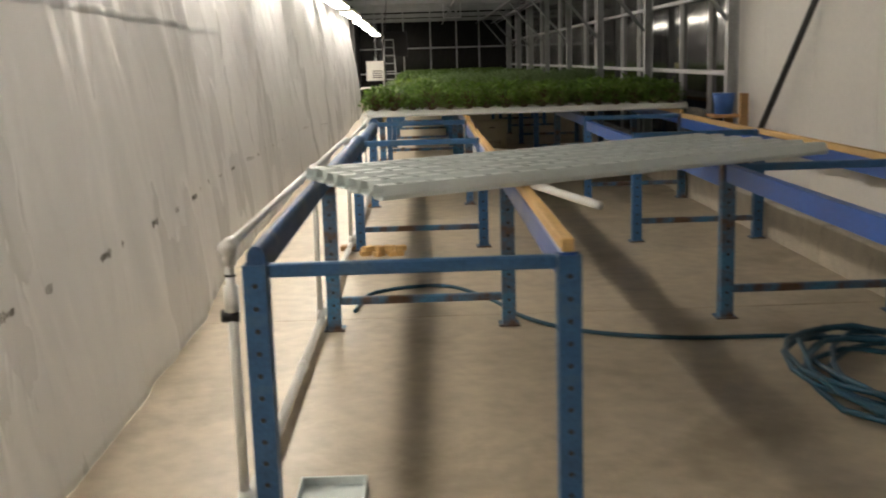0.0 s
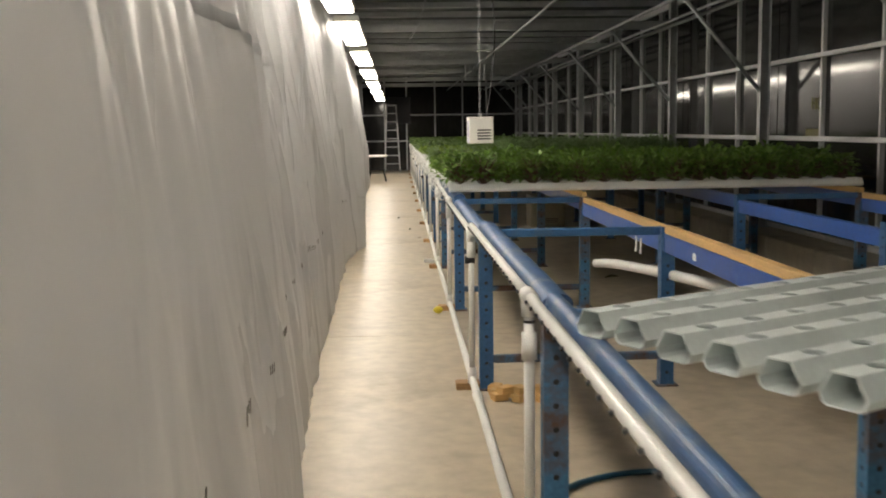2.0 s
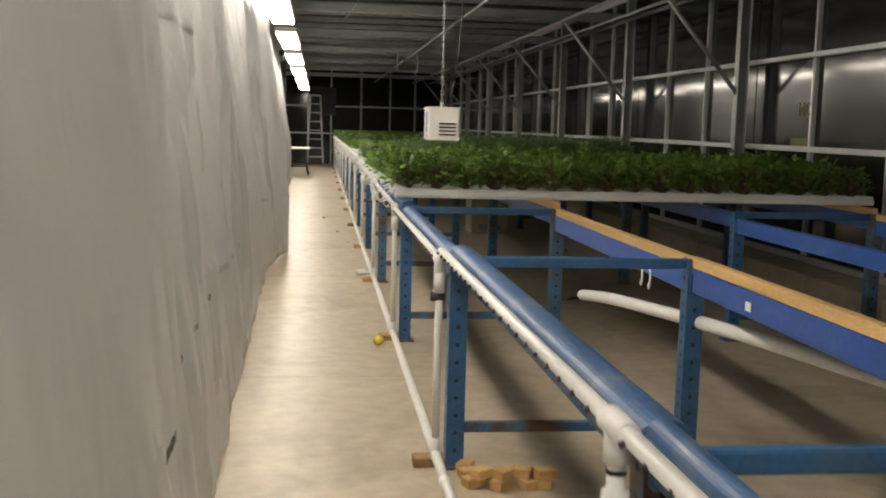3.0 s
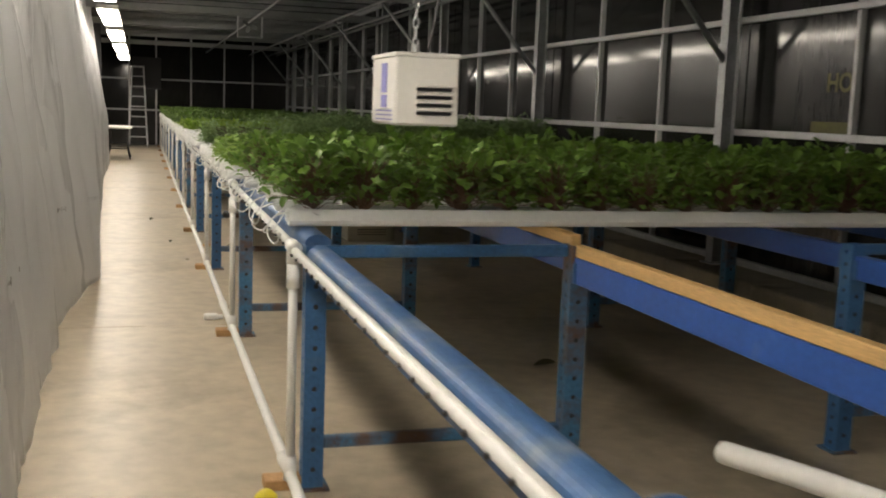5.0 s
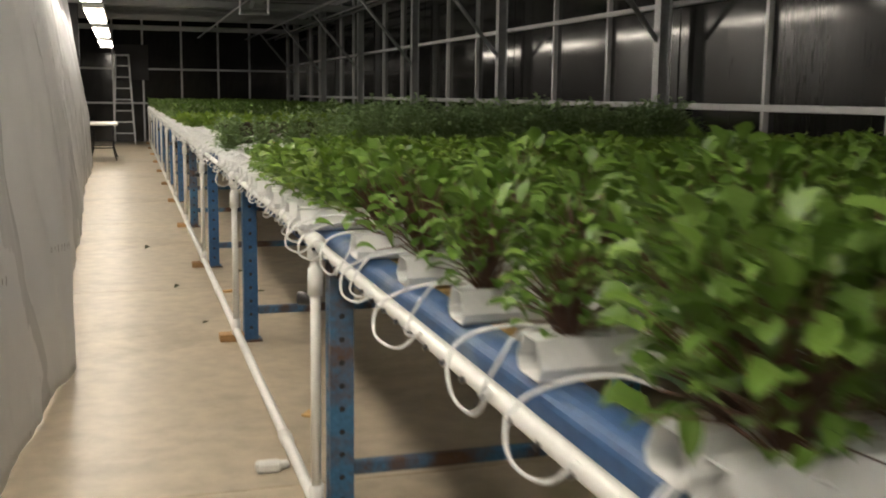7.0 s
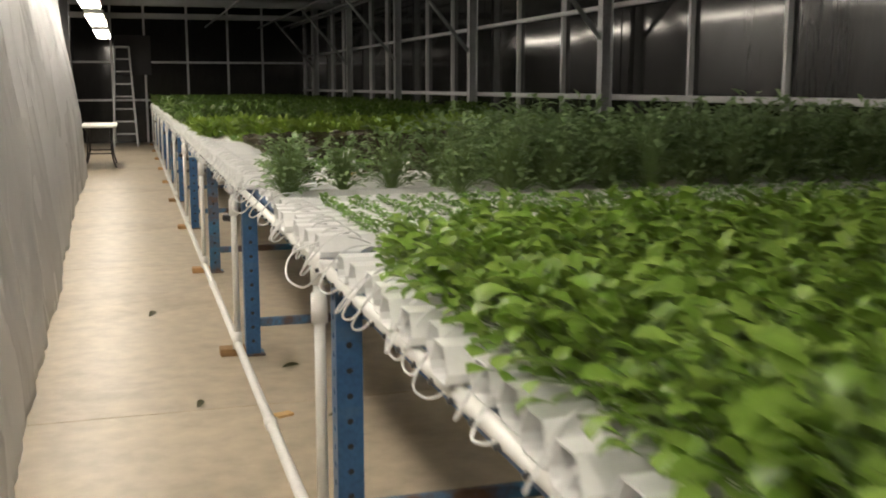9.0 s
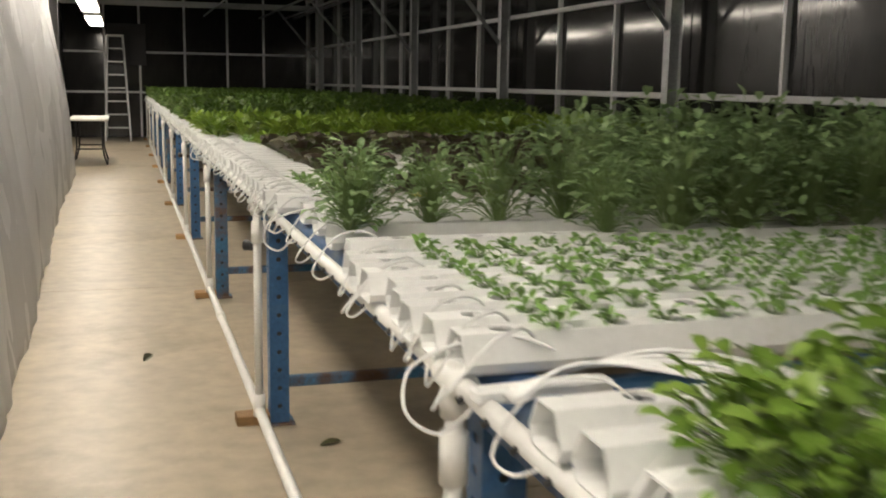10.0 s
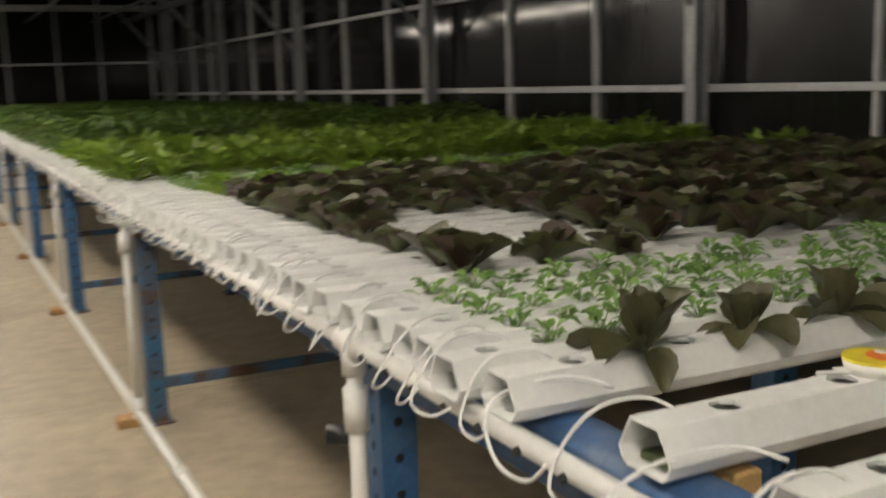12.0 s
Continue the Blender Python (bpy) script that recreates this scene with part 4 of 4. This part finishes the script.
for k in range(7):
    q = (k + 1) * 0.29 / 2.3
    part("step", Shape().box(0, -0.1 + 0.48 * q, 2.3 * q, 2 * (0.27 - 0.11 * q), 0.08, 0.03, 0.004), ALU, ladder)
part("top_cap", Shape().box(0, 0.4, 2.31, 0.36, 0.14, 0.05, 0.008), ALU, ladder)
thing("dark_panel", "large dark square panel fixed to the gable bars", "panel", T(-0.85, Y_END - 0.1, 2.15), shape=Shape().box(0, 0, 0, 0.85, 0.06, 0.95, 0.01), mats=WALL_DARK)

# ---- things on and under the near benches ----
thing("white_pipe", "bent white plastic pipe lying through the rack", "pipe", shape=Shape().tube(smooth_line([(0.454, 7.42, 0.54), (0.52, 6.95, 0.59), (0.7, 6.0, 0.63), (0.95, 5.3, 0.61), (1.3, 4.6, 0.55)]), 0.03, 10), mats=PVC, smooth=True)
coil_pts = []
cr = random.Random(5)
for k in range(150):
    a = k * 0.33
    rr = 0.36 + 0.09 * math.sin(k * 0.41) + cr.uniform(-0.012, 0.012)
    coil_pts.append((2.3 + rr * 1.1 * math.cos(a), 2.32 + rr * 1.75 * math.sin(a), 0.016 + 0.11 * k / 150 + 0.02 * math.sin(k * 0.9) ** 2))
thing("hose_coil", "coil of dark blue garden hose heaped on the floor", "hose", shape=Shape().tube(coil_pts, 0.014, 7), mats=HOSE, smooth=True)
thing("floor_hose", "blue garden hose trailing across the floor", "hose", shape=Shape().tube(smooth_line([(2.25, 3.15, 0.03), (2.04, 3.24, 0.014), (1.5, 3.27, 0.014), (1.01, 3.47, 0.014), (0.72, 3.82, 0.014), (0.55, 4.3, 0.014), (0.25, 4.75, 0.014), (-0.2, 4.6, 0.014), (-0.3, 4.1, 0.014)]), 0.013, 8), mats=HOSE, smooth=True)
wr = random.Random(8)
off = Shape().box(0, 0, 0, 0.085, 0.06, 0.04, 0.004).mesh("timber_offcut", WOOD)
for k in range(13):
    lay = k // 9
    thing("timber_offcut", "small sawn softwood offcut in a heap on the floor", "wood block", T(-0.33 + 0.09 * (k % 4) + wr.uniform(-0.02, 0.02), 5.98 + 0.1 * ((k % 9) // 4) + wr.uniform(-0.02, 0.02), 0.021 + 0.041 * lay) @ Matrix.Rotation(wr.uniform(0, 3), 4, "Z"), group="heap of offcuts", shape=off)
lem = Shape()
lem.tube([(-0.04 + 0.08 * k / 8, 0, 0) for k in range(9)], [0.004, 0.016, 0.024, 0.029, 0.03, 0.029, 0.024, 0.016, 0.005], 12)
thing("lemon", "yellow lemon lying on the floor by the pipe", "fruit", T(-0.57, 8.63, 0.03), shape=lem, mats=YELLOW, smooth=True)
thing("beam_tag", "small white paper tag stuck to a blue beam", "tag", T(0.5925, 5.62, 0.8), shape=Shape().box(0, 0, 0, 0.003, 0.05, 0.035, 0.0005), mats=CASING)
thing("grey_tray", "shallow grey-green plastic tray on the floor under the bench", "tray", T(-0.2, 1.33, 0), shape=Shape().box(0, 0, 0.006, 0.24, 0.3, 0.012, 0.004).box(0, -0.146, 0.028, 0.24, 0.008, 0.035, 0.003).box(0, 0.146, 0.028, 0.24, 0.008, 0.035, 0.003).box(-0.116, 0, 0.028, 0.008, 0.284, 0.035, 0.003).box(0.116, 0, 0.028, 0.008, 0.284, 0.035, 0.003), mats=CHANNEL_GREY)
for yy in (6.71, 6.83):
    thing("hanging_hook", "small white plastic hook hanging from the beam", "hook", T(0.585, yy, 0.69), group="hooks", shape=Shape().tube(smooth_line([(0, 0, 0.09), (0, 0, 0.03), (0, 0.012, 0), (0, 0.022, 0.02)], 3), 0.006, 6), mats=PVC, smooth=True)

# ---- by the white wall ----
bucket = thing("blue_bucket", "blue plastic bucket standing on a timber ledge", "bucket", T(3.05, 7.85, 0.93))
part("body", Shape().tube([(0, 0, 0), (0, 0, 0.19)], [0.085, 0.105], 16), BUCKET, bucket, smooth=True)
part("rim", Shape().tube([(0, 0, 0.185), (0, 0, 0.2)], 0.11, 16), BUCKET, bucket, smooth=True)
thing("timber_post", "short upright timber post beside the wall", "post", T(3.12, 7.45, 0.3), shape=Shape().box(0, 0, 0.42, 0.07, 0.07, 0.84, 0.004), mats=WOOD_RAW)
ledge = thing("timber_ledge", "timber ledge board on a post by the wall", "ledge", T(3.05, 7.85, 0.3))
part("board", Shape().box(0, 0, 0.615, 0.26, 0.3, 0.03, 0.003), WOOD_RAW, ledge)
part("post", Shape().box(0.05, 0, 0.3, 0.07, 0.07, 0.6, 0.004), WOOD_RAW, ledge)
thing("leaning_pole", "dark steel pole leaning against the white wall", "pole", shape=Shape().tube([(3.12, 7.55, 0.32), (3.28, 5.4, 2.6)], 0.028, 8), mats=BLACK, smooth=True)

# ---- print on the curtain ----
mr = random.Random(3)
for k in range(30):
    y = 0.15 + 0.5 * k + mr.uniform(-0.06, 0.06)
    z = 0.735 - 0.01 * max(0, y - 4) + mr.uniform(-0.01, 0.01)
    for q in range(8 if k % 2 == 0 else 3):
        yy = y + 0.019 * q
        x = curtain_x(yy, z) + 0.004
        part("printed_mark", Shape().box(0, 0, 0, 0.0016, 0.006 + 0.008 * mr.random(), 0.014 + 0.026 * mr.random(), 0.0003), INK, curtain, m=T(x, yy, z))

# ---- lap seam of the curtain ----
lap = Shape()
lap_y = np.linspace(-4.2, 6.6, 220)
lap_z = [1.775, 1.785, 1.8, 1.815, 1.825]
lap.add([(curtain_x(a, z) + (0.005 if q in (1, 2, 3) else 0.002), a, z + 0.012 * noise.noise((a * 1.1, 0, 2))) for a in lap_y for q, z in enumerate(lap_z)],
        [(i * 5 + k, i * 5 + k + 1, (i + 1) * 5 + k + 1, (i + 1) * 5 + k) for i in range(219) for k in range(4)])
part("lap_seam", lap, SHEET, curtain, smooth=True)

# ---- bits by the later benches ----
for x, y, z in ((-0.385, 10.02, 0.915), (-0.385, 10.42, 0.915), (-0.385, 10.82, 0.915), (-0.36, 15.5, 0.915)):
    thing("packing_block", "raw timber packing block under a channel end", "wood block", T(x + 0.055, y, 0.925 - 0.05), group="packing blocks", shape=Shape().box(0, 0, 0.0, 0.045, 0.09, 0.1, 0.004), mats=WOOD)
thing("channel_offcut", "short white channel offcut lying on the beam", "offcut", T(-0.48, 13.66, 0.922) @ Matrix.Rotation(0.06, 4, "Z"), shape=Shape().box(0.1, 0, 0.012, 0.22, 0.035, 0.022, 0.004), mats=CHANNEL)
thing("floor_scrap", "crumpled white plastic scrap on the floor", "scrap", T(-0.56, 11.78, 0.0), shape=Shape().box(0, 0, 0.02, 0.09, 0.05, 0.04, 0.015).box(0.05, 0.03, 0.012, 0.06, 0.04, 0.024, 0.01), mats=PVC)
chip = Shape().box(0, 0, 0.006, 0.075, 0.05, 0.012, 0.004).mesh("wood_chip", WOOD)
for x, y, a in ((-0.38, 15.27, 0.4), (-0.3, 12.4, 1.0)):
    thing("wood_chip", "small pale wood chip on the floor", "wood chip", T(x, y, 0) @ Matrix.Rotation(a, 4, "Z"), group="wood chips", shape=chip)
for x, y, a, L in ((-0.28, 16.02, 0.3, 0.1), (1.1, 10.34, 0.2, 0.16), (-0.73, 15.48, 1.2, 0.1), (-0.9, 17.4, 1.2, 0.13), (-0.62, 14.3, 0.7, 0.05), (-0.2, 15.2, 0.1, 0.07)):
    sh = Shape()
    leaf(sh, (0, 0, 0.004), 0, 0.1, L, L * 0.3, 0.2, random.Random(2))
    thing("fallen_leaf", "wilted dark leaf lying on the concrete floor", "leaf", T(x, y, 0) @ Matrix.Rotation(a, 4, "Z"), group="fallen leaves", shape=sh, mats=LEAF_RED)
cab_t = thing("metal_cabinet", "beige metal cabinet with a handle and vents under the bench", "cabinet", T(1.3, 15.75, 0))
part("body", Shape().box(0, 0, 0.24, 0.5, 0.5, 0.47, 0.008), CABINET, cab_t)
part("door", Shape().box(0, -0.256, 0.25, 0.46, 0.012, 0.4, 0.004), CABINET, cab_t)
part("handle", Shape().box(0.0, -0.268, 0.36, 0.1, 0.014, 0.02, 0.003), BLACK, cab_t, "black handle")
for k in range(3):
    part("vent", Shape().box(0, -0.263, 0.08 + 0.025 * k, 0.3, 0.004, 0.008, 0.001), BLACK, cab_t)

bowl = thing("plastic_cup", "small yellow and orange plastic cup lying on a channel", "cup", T(-0.04, 15.5, BASE_Z + CH))
part("base", Shape().tube([(0, 0, 0), (0, 0, 0.018)], [0.04, 0.046], 16), CASING, bowl, smooth=True)
part("lid", Shape().tube([(0, 0, 0.018), (0, 0, 0.022)], 0.046, 16), YELLOW, bowl, "yellow printed lid")
part("print", Shape().tube([(0.01, -0.005, 0.022), (0.01, -0.005, 0.0235)], 0.026, 12), ORANGE, bowl, "orange patch on the lid")
part("print", Shape().tube([(0.016, 0.008, 0.0235), (0.016, 0.008, 0.025)], 0.009, 10), CASING, bowl, "white dot on the lid")
for k in range(2):
    thing("thin_stick", "thin white stick lying across a channel", "stick", T(-0.12 + 0.03 * k, 15.53, BASE_Z + CH + 0.004) @ Matrix.Rotation(-0.55 + 0.1 * k, 4, "Z"), group="sticks", shape=Shape().tube([(0, 0, 0), (0.17, 0, 0)], 0.003, 6), mats=PVC)
thing("algae_film", "dark green algae in the end of a channel", "algae", T(-0.42, ch_bare[0], BASE_Z + 0.008), shape=Shape().box(0.12, 0, 0.005, 0.23, 0.055, 0.012, 0.004), mats=SLIME)


# ---- wider tube loops at the manifold, and a bundle of spare tubes ----
lr = random.Random(21)
for y in (8.95, 9.3, 9.62, 10.02, 10.42, 10.82, 11.02, 11.2, 11.36, 13.66, 15.3, 15.62, 18.6, 18.75):
    w, d = lr.uniform(0.05, 0.1), lr.uniform(0.03, 0.09)
    pts = smooth_line([(XP - 0.02, y, RAIL_Z), (XP - 0.6 * w, y + 0.03, RAIL_Z - d * 0.6), (XP - w, y + 0.07, RAIL_Z - d * 0.3), (XP - 0.8 * w, y + 0.12, RAIL_Z + 0.03), (XP, y + 0.13, RAIL_Z + 0.06), (XP + 0.08, y + 0.1, RAIL_Z + 0.075), (XP + 0.13, y + 0.06, RAIL_Z + 0.062)], 5)
    thing("feed_tube", "thin white feed tube in a wide loop off the manifold", "tube", group="feed tubes", shape=Shape().tube(pts, 0.0032, 6), mats=TUBE, smooth=True)
for k in range(6):
    y = 13.62 - 0.012 * k
    pts = smooth_line([(XP + 0.02, y + 0.05, RAIL_Z + 0.02), (-0.36, y + 0.02, 0.965 + 0.006 * k), (-0.25, y - 0.08 - 0.02 * k, BASE_Z + CH + 0.02), (-0.08, y - 0.2 - 0.03 * k, BASE_Z + CH + 0.006), (0.08, y - 0.27 - 0.04 * k, BASE_Z + CH + 0.006)], 5)
    thing("spare_tube", "spare thin white tube lying in a bundle over the channels", "tube", group="bundle of spare tubes", shape=Shape().tube(pts, 0.0035, 6), mats=TUBE, smooth=True)

# ---- writing behind the side wall panels ----
SIGN = mat("faded_yellow_print", (0.11, 0.105, 0.02), rough=0.5, vary=0.3, scale=12, bump=0)
sign = thing("wall_print", "faded yellow letters HO on a dark wall panel", "sign", T(3.377, 10.94, 1.65))
text = bpy.data.curves.new("letters", "FONT")
text.body, text.size, text.align_x, text.align_y, text.offset = "HO", 0.17, "CENTER", "CENTER", 0.004
text.materials.append(SIGN)
letters = new("letters", text)
letters.parent = sign
letters.matrix_basis = Matrix(((0, 0, -1, 0), (-1, 0, 0, 0), (0, 1, 0, 0), (0, 0, 0, 1)))
part("bar", Shape().box(0, 0, 0, 0.002, 0.42, 0.12, 0.0005), SIGN, sign, "illegible yellow band", m=T(0.003, 0.06, -0.31))
